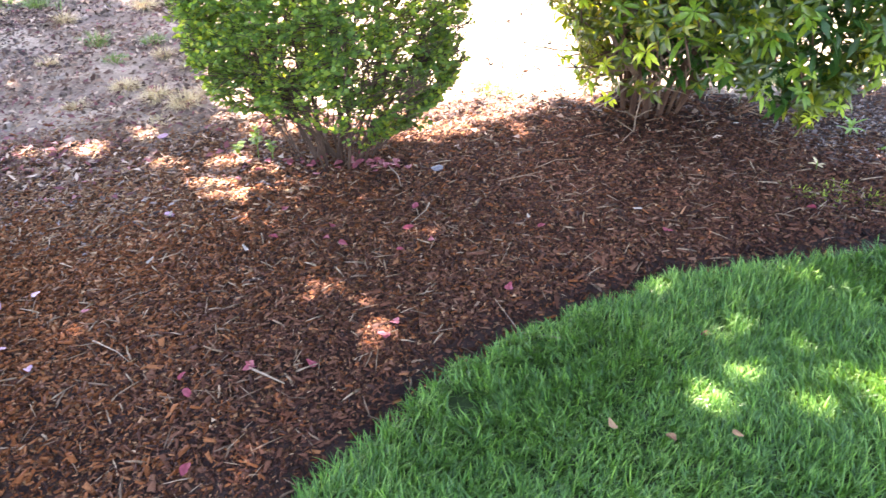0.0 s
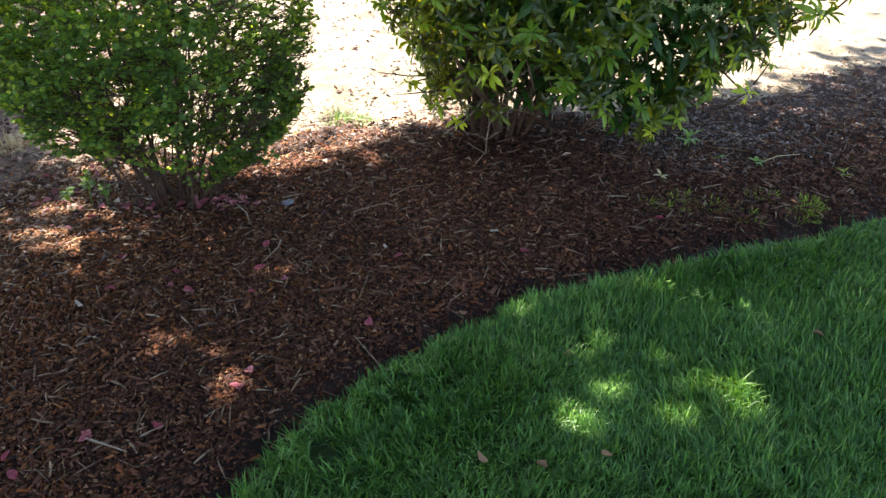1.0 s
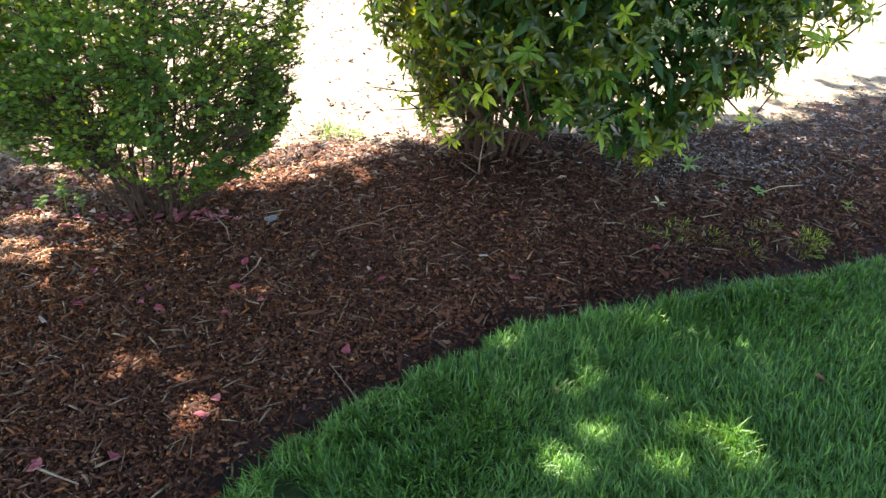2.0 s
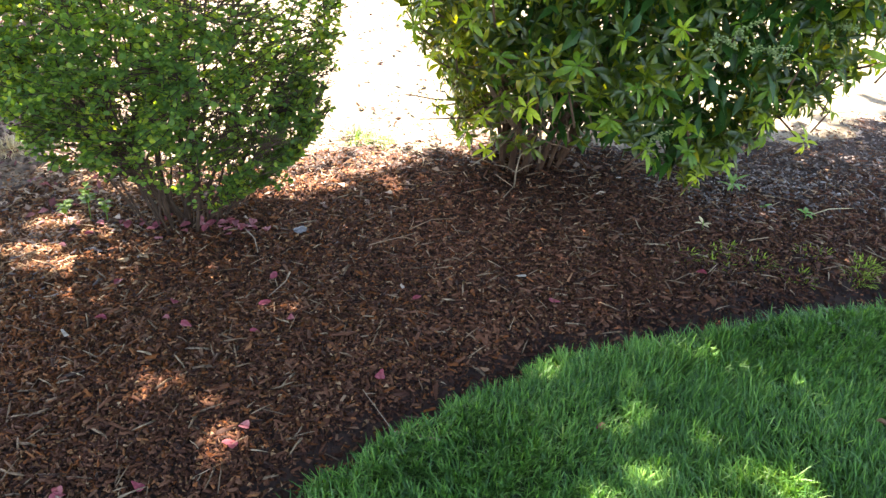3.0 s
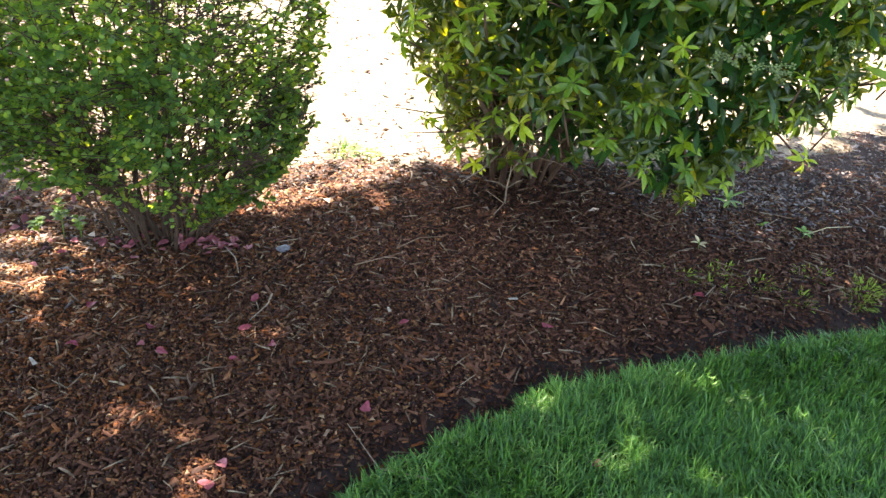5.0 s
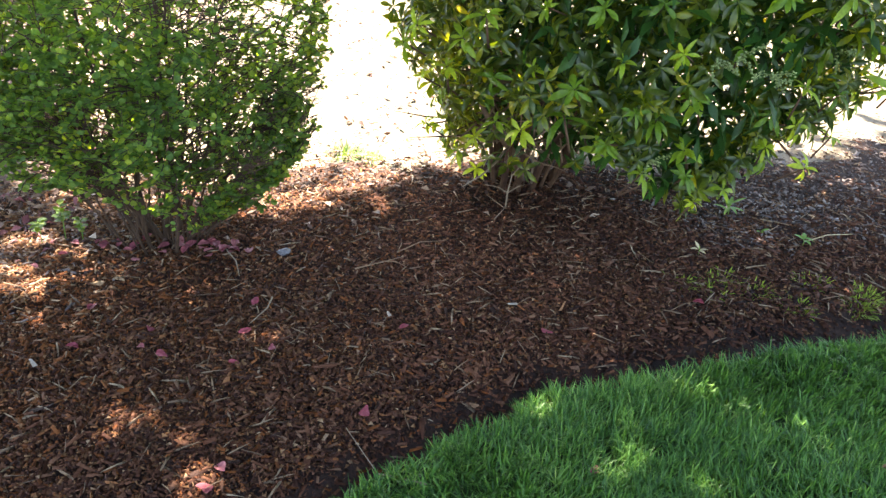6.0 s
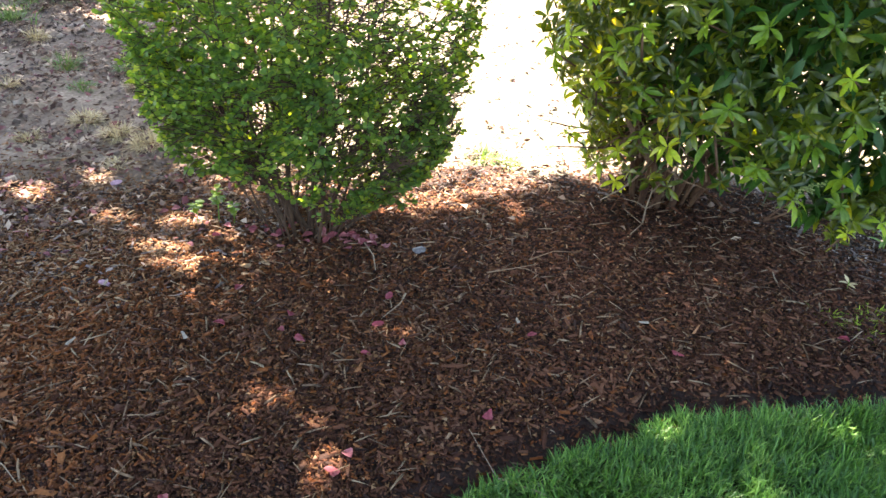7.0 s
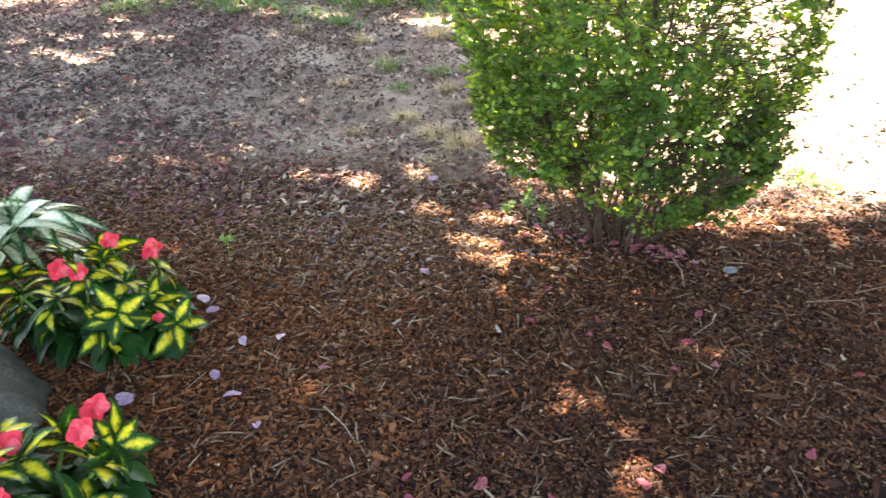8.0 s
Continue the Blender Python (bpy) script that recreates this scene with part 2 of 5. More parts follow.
def turns_of(yaw, pitch, roll, sx, sy, sz):
    """Rotation matrices Rz(yaw) Ry(pitch) Rx(roll) times a scale, for arrays."""
    cy, sy_, cp, sp, cr, sr = np.cos(yaw), np.sin(yaw), np.cos(pitch), np.sin(pitch), np.cos(roll), np.sin(roll)
    r = np.empty((len(yaw), 3, 3))
    r[:, 0, 0], r[:, 0, 1], r[:, 0, 2] = cy * cp * sx, (cy * sp * sr - sy_ * cr) * sy, (cy * sp * cr + sy_ * sr) * sz
    r[:, 1, 0], r[:, 1, 1], r[:, 1, 2] = sy_ * cp * sx, (sy_ * sp * sr + cy * cr) * sy, (sy_ * sp * cr - cy * sr) * sz
    r[:, 2, 0], r[:, 2, 1], r[:, 2, 2] = -sp * sx, cp * sr * sy, cp * cr * sz
    return r


def frames_along(x_axis, up, scale):
    """Matrices whose first column is x_axis and whose third leans to up, scaled."""
    x = x_axis / np.linalg.norm(x_axis, axis=1)[:, None]
    y = np.cross(up, x)
    y /= np.linalg.norm(y, axis=1)[:, None] + 1e-9
    z = np.cross(x, y)
    return np.stack([x, y, z], axis=2) * scale[:, None, None]


def tube(points, radii, sides=6):
    """Vertices and faces of a closed tapered tube along points."""
    verts, faces = [], []
    side = Vector((0.31, 0.87, 0.38)).normalized()
    for i, p in enumerate(points):
        a, b = Vector(points[max(i - 1, 0)]), Vector(points[min(i + 1, len(points) - 1)])
        d = (b - a).normalized()
        u = d.cross(side).normalized()
        w = d.cross(u)
        for k in range(sides):
            g = 2 * math.pi * k / sides
            verts.append(Vector(p) + (u * math.cos(g) + w * math.sin(g)) * radii[i])
    for i in range(len(points) - 1):
        for k in range(sides):
            q = (k + 1) % sides
            faces.append((i * sides + k, i * sides + q, (i + 1) * sides + q, (i + 1) * sides + k))
    faces.append(tuple(range(sides))[::-1])
    faces.append(tuple((len(points) - 1) * sides + k for k in range(sides)))
    return verts, faces


def joined(pieces):
    verts, faces = [], []
    for v, f in pieces:
        n = len(verts)
        verts += list(v)
        faces += [tuple(i + n for i in q) for q in f]
    return verts, faces


def wander(start, heading, length, steps, bend, rng, lift=0.0):
    """A crooked line of points from start along heading."""
    p, d = Vector(start), Vector(heading).normalized()
    out = [p.copy()]
    for _ in range(steps):
        d = (d + Vector((rng.gauss(0, bend), rng.gauss(0, bend), rng.gauss(0, bend) + lift))).normalized()
        p = p + d * (length / steps)
        out.append(p.copy())
    return out


def leaf_strip(length, width, droop, fold, n=5, far=0.8):
    """A lanceolate leaf along +x with a folded midrib and a drooping tip."""
    verts, faces = [], []
    for i in range(n + 1):
        s = i / n
        w = width * 0.5 * (math.sin(math.pi * min(s ** far, 1)) ** 0.8 if 0 < s < 1 else (0.06 if s == 0 else 0.0))
        x, z = length * (s - 0.12 * droop * s * s), -droop * length * s * s * 0.5
        verts += [(x, -w, z + fold * w), (x, 0, z), (x, w, z + fold * w)]
    for i in range(n):
        a = 3 * i
        faces += [(a, a + 3, a + 4, a + 1), (a + 1, a + 4, a + 5, a + 2)]
    return verts, faces


def stone_mesh(name, size, seed, material, detail=3, rough=0.25):
    bm = bmesh.new()
    bmesh.ops.create_icosphere(bm, subdivisions=detail, radius=1)
    off = Vector((seed * 3.7, seed * 1.3, seed * 5.1))
    for w in bm.verts:
        k = 1 + rough * noise.noise(w.co * 1.3 + off) + rough * 0.35 * noise.noise(w.co * 3.5 + off) + rough * 0.12 * noise.noise(w.co * 9 + off)
        w.co = Vector((w.co.x * size[0], w.co.y * size[1], w.co.z * size[2])) * k
    me = bpy.data.meshes.new(name)
    bm.to_mesh(me)
    me.materials.append(material)
    me.polygons.foreach_set("use_smooth", [True] * len(me.polygons))
    return me


def lumps(p, cell, seed):
    """Smooth random values from 0 to 1 at the points p, N x 3, that change over cell metres."""
    q = p / cell
    i = np.floor(q).astype(np.int64)
    f = q - i
    f = f * f * (3 - 2 * f)
    total = np.zeros(len(p))
    for dx, dy, dz in [(a, b, c) for a in (0, 1) for b in (0, 1) for c in (0, 1)]:
        k = ((i[:, 0] + dx) * 374761393 + (i[:, 1] + dy) * 668265263 + (i[:, 2] + dz) * 1103515245 + seed * 144665) & 0xFFFFFFFF
        k = ((k ^ (k >> 13)) * 1274126177) & 0xFFFFFFFF
        share = (f[:, 0] if dx else 1 - f[:, 0]) * (f[:, 1] if dy else 1 - f[:, 1]) * (f[:, 2] if dz else 1 - f[:, 2])
        total += share * ((k ^ (k >> 16)) & 0xFFFF) / 65535
    return total


# ---- layout of the ground ----
LAWN_X = [-3.0, -0.9, -0.7, -0.45, -0.22, -0.11, -0.04, 0.07, 0.2, 0.33, 0.47, 0.585, 0.66, 0.8, 1.0, 1.2, 1.45, 1.7, 2.2, 3.0, 5.0]
LAWN_Y = [-6.0, -1.0, 0.0, 0.6, 0.965, 1.085, 1.175, 1.30, 1.39, 1.455, 1.525, 1.58, 1.575, 1.59, 1.62, 1.65, 1.683, 1.70, 1.67, 1.57, 1.2]
BED_X = [-6.0, -3.0, -2.0, -1.1, -0.6, 0.0, 0.4, 0.8, 1.5, 2.0, 2.4, 3.0, 4.0]
BED_Y = [1.8, 2.30, 2.50, 2.58, 2.66, 2.78, 2.80, 2.78, 2.66, 2.72, 2.84, 3.1, 3.6]


def lawn_edge(x):
    ragged = 0.006 * np.sin(33 * x + 1) + 0.005 * np.sin(71 * x + 2) + 0.004 * np.sin(137 * x)
    return np.interp(x, LAWN_X, LAWN_Y) + ragged


def bed_edge(x):
    return np.interp(x, BED_X, BED_Y)


def relief(x, y):
    """Height of the ground."""
    x, y = np.asarray(x, float), np.asarray(y, float)
    near = np.exp(-((x / 6) ** 2 + ((y - 2) / 6) ** 2))
    d = y - bed_edge(x)
    rough = 1 / (1 + np.exp(np.clip(-d / 0.1, -40, 40)))
    h = 0.008 * rough * np.sin(31 * x + 9 * y) * np.sin(27 * y - 8 * x) + 0.006 * np.sin(5.1 * x + 1.3 * y + 0.5) + 0.005 * np.sin(7.7 * y - 3.1 * x + 2) + 0.004 * np.sin(13 * x + 11 * y) + 0.003 * np.sin(23 * x - 17 * y)
    d = y - lawn_edge(x)
    h = h - 0.034 * np.exp(-((d - 0.04) / 0.042) ** 2) + 0.012 / (1 + np.exp(np.clip(d / 0.012, -40, 40)))
    return h * near


def ground_z(x, y):
    return float(relief(x, y))


fine_x, fine_y = np.arange(-4.8, 4.001, 0.04), np.arange(-0.6, 6.001, 0.04)
gx = np.concatenate([[-300, -120, -50, -25, -14, -9, -6.5, -5.4], fine_x, [4.6, 5.6, 7.5, 11, 18, 35, 80, 300]])
gy = np.concatenate([[-300, -120, -50, -25, -14, -9], np.arange(-6.5, -0.7, 0.16), fine_y, [6.6, 7.8, 10, 15, 25, 50, 120, 300]])
XX, YY = np.meshgrid(gx, gy)
nx, ny = len(gx), len(gy)
gverts = np.stack([XX, YY, relief(XX, YY)], axis=2).reshape(-1, 3)
i0 = (np.arange(ny - 1)[:, None] * nx + np.arange(nx - 1)[None]).ravel()
gfaces = np.stack([i0, i0 + 1, i0 + nx + 1, i0 + nx], axis=1)
cx, cy = gverts[gfaces].mean(axis=1)[:, 0], gverts[gfaces].mean(axis=1)[:, 1]
wob = 0.05 * np.sin(9 * cx) + 0.03 * np.sin(23 * cx + 1)
# the sunlit side of the dirt gets the brightened copy
sunlit_side = cx > -0.72 + 0.12 * np.sin(3 * cy) + 0.05 * np.sin(11 * cy)
slot = np.where(cy < lawn_edge(cx) + 0.0, 2, np.where(cy < bed_edge(cx) + wob, 0, np.where(sunlit_side, 3, 1)))
ground = under("ground", mesh_of("ground", gverts, [tuple(f) for f in gfaces.tolist()], [humus, dry_soil, turf_soil, sunlit_dirt], slot.tolist(), True))
tagged(ground, "flat garden ground of dark bed soil, pale dry dirt and turf", "ground", kind="structure")

R = np.random.RandomState(5)

# ---- bark mulch ----
def chip_shape(rng, taper, lift):
    v = []
    for z in (-0.5, 0.5):
        for x, y in ((-0.5, -0.5), (0.5, -0.5), (0.5, 0.5), (-0.5, 0.5)):
            k = 1 - taper * (x + 0.5)
            v.append((x + rng.uniform(-0.12, 0.12), y * k * (0.8 if z > 0 else 1) + rng.uniform(-0.12, 0.12), z + lift * abs(x) + rng.uniform(-0.1, 0.1)))
    return v, [(4, 5, 6, 7), (0, 1, 5, 4), (1, 2, 6, 5), (2, 3, 7, 6), (3, 0, 4, 7)]


rng = random.Random(3)


def ridge_shape(rng):
    """A splintered chip with a ridge along its length."""
    j = lambda k: rng.uniform(-k, k)
    v = [(-0.5 + j(0.1), -0.5 + j(0.1), -0.5), (0.5 + j(0.1), -0.4 + j(0.15), -0.5), (0.5 + j(0.1), 0.4 + j(0.15), -0.5), (-0.5 + j(0.1), 0.5 + j(0.1), -0.5),
         (-0.38 + j(0.1), j(0.25), 0.5 + j(0.1)), (0.38 + j(0.1), j(0.25), 0.5 + j(0.2))]
    return v, [(0, 1, 5, 4), (2, 3, 4, 5), (1, 2, 5), (3, 0, 4)]


chips = [chip_shape(rng, rng.uniform(0, 0.7), rng.uniform(-0.6, 0.6)) for _ in range(3)] + [ridge_shape(rng) for _ in range(5)]


def bed_points(n, x0, x1, y0, y1, soft=0.08, middle=0.0):
    x, y = R.uniform(x0, x1, n), R.uniform(y0, y1, n)
    x, y = x + R.normal(0, 0.35, n), y - np.where(y < 0.75, R.exponential(0.45, n), 0)
    inner = R.rand(n) < middle
    x, y = np.where(inner, R.normal(0.05, 1.25, n), x), np.where(inner, R.normal(1.75, 0.62, n), y)
    over = (y - bed_edge(x) - 0.05 * np.sin(9 * x)) / soft
    bare = np.exp(-((y - lawn_edge(x) - 0.03) / 0.085) ** 2)
    keep = (y > lawn_edge(x) + 0.004) & (R.rand(n) > 0.76 * bare) & (R.rand(n) < 1 / (1 + np.exp(np.clip(over, -30, 30))) + np.where(x < -0.3, 0.03, 0.006))
    return x[keep], y[keep]


x, y = bed_points(240000, -3.6, 3.8, 0.2, 3.7, middle=0.68)
n = len(x)
large = R.rand(n) < 0.024
length = np.where(large, np.clip(R.lognormal(math.log(0.021), 0.3, n), 0.013, 0.045), np.clip(R.lognormal(math.log(0.0103), 0.46, n), 0.004, 0.034))
width = length * np.where(large, R.uniform(0.10, 0.32, n), R.uniform(0.16, 0.5, n))
thick = R.uniform(0.002, 0.0048, n)
turn = turns_of(R.uniform(0, 6.283, n), R.normal(0, 0.22, n), R.normal(0, 0.3, n), length, width, thick)
place = np.stack([x, y, relief(x, y) + np.where(large, R.uniform(0.007, 0.017, n), R.uniform(0.0, 0.013, n))], axis=1)
# orange chips thin out to the right and in a darker patch around (-0.25, 1.3)
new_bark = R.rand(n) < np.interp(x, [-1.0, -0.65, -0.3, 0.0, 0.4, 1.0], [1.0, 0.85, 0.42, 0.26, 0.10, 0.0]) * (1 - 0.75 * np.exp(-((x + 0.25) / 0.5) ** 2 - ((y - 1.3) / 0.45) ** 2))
pick = np.where(large, R.randint(2, 8, n), R.randint(0, 8, n))
rim = np.clip((y - bed_edge(x) + np.interp(x, [-1.6, -1.0, -0.6, -0.35, -0.1, 0.2, 1.0, 1.3], [0.60, 0.85, 0.80, 0.64, 0.35, 0.25, 0.25, 0.62])) / 0.35, 0, 1) * np.interp(x, [0.6, 0.8, 1.1, 1.3], [1, 0.3, 0.3, 1])
dried = R.rand(n) < 0.75 * rim
grey = dried & (R.rand(n) < np.interp(x, [-0.25, 0.3], [0.22, 1.0]))
tan = dried & ~grey
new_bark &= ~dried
for name, use, material, label in (("fresh_bark_mulch", new_bark, bark, "loose orange-brown shredded bark mulch covering the planting bed"),
                                   ("aged_bark_mulch", ~new_bark & ~dried, dark_bark, "loose dark bark mulch covering the planting bed"),
                                   ("bleached_bark_mulch", grey, grey_bark, "dry grey bleached bark mulch along the rim of the bed"),
                                   ("sun_dried_bark_mulch", tan, tan_bark, "loose sun-dried tan bark mulch behind the flowers")):
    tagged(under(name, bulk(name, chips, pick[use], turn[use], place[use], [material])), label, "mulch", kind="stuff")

x, y = bed_points(95000, -3.4, 3.4, 0.4, 3.4, middle=0.7)
n = len(x)
s = np.clip(R.lognormal(math.log(0.0065), 0.4, n), 0.003, 0.014)
shard = [([(-0.5, -0.3, 0), (0.5, -0.25, 0.05), (0.1, 0.45, 0), (0, 0, 0.4)], [(0, 1, 3), (1, 2, 3), (2, 0, 3)]),
         ([(-0.6, -0.15, 0), (0.6, -0.1, 0), (0.3, 0.2, 0), (0, 0, 0.3)], [(0, 1, 3), (1, 2, 3), (2, 0, 3)])]
turn = turns_of(R.uniform(0, 6.283, n), R.normal(0, 0.35, n), R.normal(0, 0.35, n), s, s, s)
place = np.stack([x, y, relief(x, y) + R.uniform(0.004, 0.015, n)], axis=1)
tagged(under("bark_crumbs", bulk("bark_crumbs", shard, R.randint(0, 2, n), turn, place, [crumb_bark])), "fine brown bark crumbs between the larger chips", "mulch", kind="stuff")

x, y = bed_points(6000, -3.0, 3.3, 0.6, 3.5, 0.2)
n = len(x)
sliver = []
for _ in range(5):
    bow = rng.uniform(-9, 9)
    v, f = tube([(-0.5 + i / 4, bow * ((i / 4 - 0.5) ** 2), 1.5 * math.sin(i)) for i in range(5)], [0.5, 0.6, 0.6, 0.5, 0.3], 3)
    sliver.append(([tuple(q) for q in v], f))
turn = turns_of(R.uniform(0, 6.283, n), R.normal(0, 0.12, n), R.normal(0, 0.3, n), R.uniform(0.012, 0.042, n), R.uniform(0.001, 0.0024, n), R.uniform(0.001, 0.002, n))
place = np.stack([x, y, relief(x, y) + R.uniform(0.009, 0.018, n)], axis=1)
tagged(under("wood_splinters", bulk("wood_splinters", sliver, R.randint(0, 5, n), turn, place, [splinter_wood])),
       "thin pale wood splinters and fibres strewn over mulch", "mulch", kind="stuff")

# ---- fallen leaves and crumbs on the dry dirt ----
curl = [([(0, 0, 0), (0.5, -0.28, f), (0.5, 0.28, f), (1, 0, d), (0.5, 0, 0)], [(0, 1, 4), (1, 3, 4), (3, 2, 4), (2, 0, 4)]) for d, f in ((-0.25, 0.14), (0.2, 0.11), (-0.1, -0.14), (-0.4, 0.06))]


def litter(name, n, box, sizes, material, label, extra=None):
    x, y = R.uniform(box[0], box[1], n), R.uniform(box[2], box[3], n)
    keep = y > bed_edge(x) - 0.45
    if extra:
        keep &= R.rand(n) < extra(x, y)
    x, y = x[keep], y[keep]
    m = len(x)
    s = R.uniform(*sizes, m)
    turn = turns_of(R.uniform(0, 6.283, m), R.normal(0, 0.3, m), R.normal(0, 0.4, m), s, s * R.uniform(0.5, 1.1, m), s)
    place = np.stack([x, y, relief(x, y) + R.uniform(0.003, 0.012, m) + 0.006 * (y < bed_edge(x))], axis=1)
    ob = under(name, bulk(name, curl, R.randint(0, 4, m), turn, place, [material]))
    return tagged(ob, label, "leaf litter", kind="stuff")


litter("leaf_litter", 78000, (-5.2, 1.0, 2.25, 5.6), (0.007, 0.040), litter_leaf, "dry brown and tan fallen leaves on bare dirt",
       lambda x, y: np.interp(x, [-3.0, -1.8], [0.5, 1]) * np.clip((-x) / 0.8, 0.14, 0.95) * np.clip(0.62 + 0.55 * np.sin(7 * x + 3 * y) * np.sin(6 * y - 2 * x + 1) + 0.35 * np.sin(17 * x - 5 * y) * np.sin(15 * y), 0.08, 1))
litter("red_leaf_litter", 36000, (-4.6, 1.0, 1.9, 5.4), (0.012, 0.042), red_leaf, "dark red fallen leaves scattered over dirt and mulch",
       lambda x, y: np.where(x > -0.5, 0.16 * (y > bed_edge(x) - 0.08), 1) * np.clip(0.9 * np.exp(-((y - 2.5) / 0.34) ** 2) * np.clip((-0.8 - x) / 0.7, 0, 1) + 0.12 + 0.5 * np.exp(-((y - 4.5) / 0.5) ** 2) * (x < -2.4) + 0.10 * np.clip((-1.9 - x) / 0.8, 0, 1), 0, 1))
# dark leaves, thicker to the left, with the denser tree shade in their colour
dark_shaded_litter = surface("dark_shaded_litter", [(0.0, (0.018, 0.011, 0.010)), (0.6, (0.055, 0.034, 0.029)), (1.0, (0.15, 0.10, 0.082))], 0.8, share=0.8, size=3.0, bump=0.3)
litter("dark_leaf_litter", 34000, (-5.0, -1.4, 2.5, 5.4), (0.012, 0.042), dark_shaded_litter, "dark brown rotting leaves matted on dirt, coloured darker for the tree shade",
       lambda x, y: np.clip((-1.3 - x) / 1.4, 0, 1) * np.clip(0.75 + 0.5 * np.sin(5 * x + 4 * y) * np.sin(5 * y - 3 * x), 0.1, 1))
x, y = R.uniform(-2.8, 2.6, 42000), R.uniform(1.3, 2.75, 42000)
keep = (R.rand(len(x)) < 0.6 * np.clip((y - 1.45) / 0.85, 0, 1) * np.clip(-x * 1.1, 0.16, 1)) & (y > lawn_edge(x) + 0.09) & (y < bed_edge(x) + 0.1)
x, y = x[keep], y[keep]
order = np.argsort(y + 0.25 * np.abs(x + 0.1))
x, y = x[order], y[order]
n = len(x)
s = R.uniform(0.006, 0.018, n)
s[:300] *= 1.2
turn = turns_of(R.uniform(0, 6.283, n), R.normal(0, 0.2, n), R.normal(0, 0.3, n), s, s * R.uniform(0.16, 0.4, n), s * 0.12)
place = np.stack([x, y, relief(x, y) + R.uniform(0.010, 0.017, n)], axis=1)
pick = R.randint(0, 8, n)
bits = under("dry_bark_bits", bulk("dry_bark_bits", chips, pick[300:], turn[300:], place[300:], [dry_bit]))
tagged(bits, "sun-dried tan bark bits lying on top of mulch", "mulch", kind="stuff")
dry_chip = surface("dry_chip", [(0.0, (0.06, 0.028, 0.016)), (0.5, (0.14, 0.070, 0.040)), (1.0, (0.30, 0.20, 0.13))], 0.8, "object", 0.85, fine=300, bump=0.4, gloss=0.15)
chip_meshes = [mesh_of("bark_chip", v, f + [(3, 2, 1, 0)], [dry_chip]) for v, f in chips]
for i in range(300):
    under("bark_chip", chip_meshes[pick[i]], bits, "", Matrix.Translation(place[i]) @ Matrix(turn[i].tolist()).to_4x4())
x, y = R.uniform(-5.0, 3.4, 13000), R.uniform(2.3, 6.0, 13000)
keep = (y > bed_edge(x) - 0.25) & (R.rand(len(x)) < np.clip(-x / 0.8, 0.12, 1))
x, y = x[keep], y[keep]
n = len(x)
s = np.clip(R.lognormal(math.log(0.007), 0.5, n), 0.002, 0.024)
turn = turns_of(R.uniform(0, 6.283, n), R.normal(0, 0.3, n), R.normal(0, 0.3, n), s * 1.3, s, s * 0.7)
crumb = surface("crumb", [(0.0, (0.05, 0.034, 0.026)), (0.5, (0.16, 0.115, 0.088)), (1.0, (0.38, 0.31, 0.25))], 0.9)
tagged(under("soil_crumbs", bulk("soil_crumbs", chips, R.randint(0, 8, n), turn, np.stack([x, y, relief(x, y) + s * 0.2], axis=1), [crumb])),
       "small grey clods and pebbles on dry dirt", "soil", kind="stuff")


# ---- lawn ----
def blade_shape(bend):
    v = []
    for f, w in ((0, 0.42), (0.4, 0.5), (0.75, 0.36)):
        v += [(bend * f * f, -w, f - 0.28 * bend * f * f), (bend * f * f, w, f - 0.28 * bend * f * f)]
    v.append((bend, 0, 1 - 0.28 * bend))
    return v, [(0, 1, 3, 2), (2, 3, 5, 4), (4, 5, 6)]


blades = [blade_shape(b) for b in (0.15, 0.4, 0.7, 1.0)]
tx = np.concatenate([np.where(R.rand(16500) < 0.8, R.uniform(-0.45, 1.8, 16500), 1.8 + R.exponential(0.5, 16500)), R.normal(0.9, 1.5, 5000)])
ty = np.concatenate([1.72 - np.where(R.rand(16500) < 0.78, R.uniform(0, 0.9, 16500), 0.9 + R.exponential(0.45, 16500)), 1.72 - np.abs(R.normal(0, 1.5, 5000))])
each = R.randint(9, 17, len(tx))
lean = 1.6 * np.sin(5 * tx + 3 * ty) + 1.2 * np.sin(9 * ty - 4 * tx + 1) + R.normal(0, 0.9, len(tx))
stand = R.uniform(0.75, 1.2, len(tx)) * (1 + 0.12 * np.sin(6 * tx + 2 * ty) + 0.12 * np.sin(13 * ty - 7 * tx))
x, y = np.repeat(tx, each), np.repeat(ty, each)
lean, stand = np.repeat(lean, each), np.repeat(stand, each)
x, y = x + R.normal(0, 0.0066, len(x)), y + R.normal(0, 0.0066, len(x))
keep = (y < lawn_edge(x) + R.normal(0, 0.006, len(x))) & (((x - 0.068) / 0.026) ** 2 + ((y - 1.155) / 0.045) ** 2 > 1)
x, y, lean, stand = x[keep], y[keep], lean[keep], stand[keep]
n = len(x)
tall = R.uniform(0.022, 0.048, n) * stand * np.where(R.rand(n) < 0.05, 1.35, 1.0)
yaw = lean + R.normal(0, 1.0, n)
to_edge = np.exp(-np.clip(lawn_edge(x) - y, 0, 1) / 0.025)
yaw = np.where(R.rand(n) < 0.5 * to_edge, R.normal(1.8, 0.8, n), yaw)
turn = turns_of(yaw, np.abs(R.normal(0.05, 0.16, n)) + 0.25 * to_edge, R.normal(0, 0.2, n), tall * 0.75, R.uniform(0.0016, 0.0031, n), tall)
place = np.stack([x, y, relief(x, y) - 0.002], axis=1)
lawn = under("lawn_grass", bulk("lawn_grass", blades, R.randint(0, 4, n), turn, place, [blade_green]))
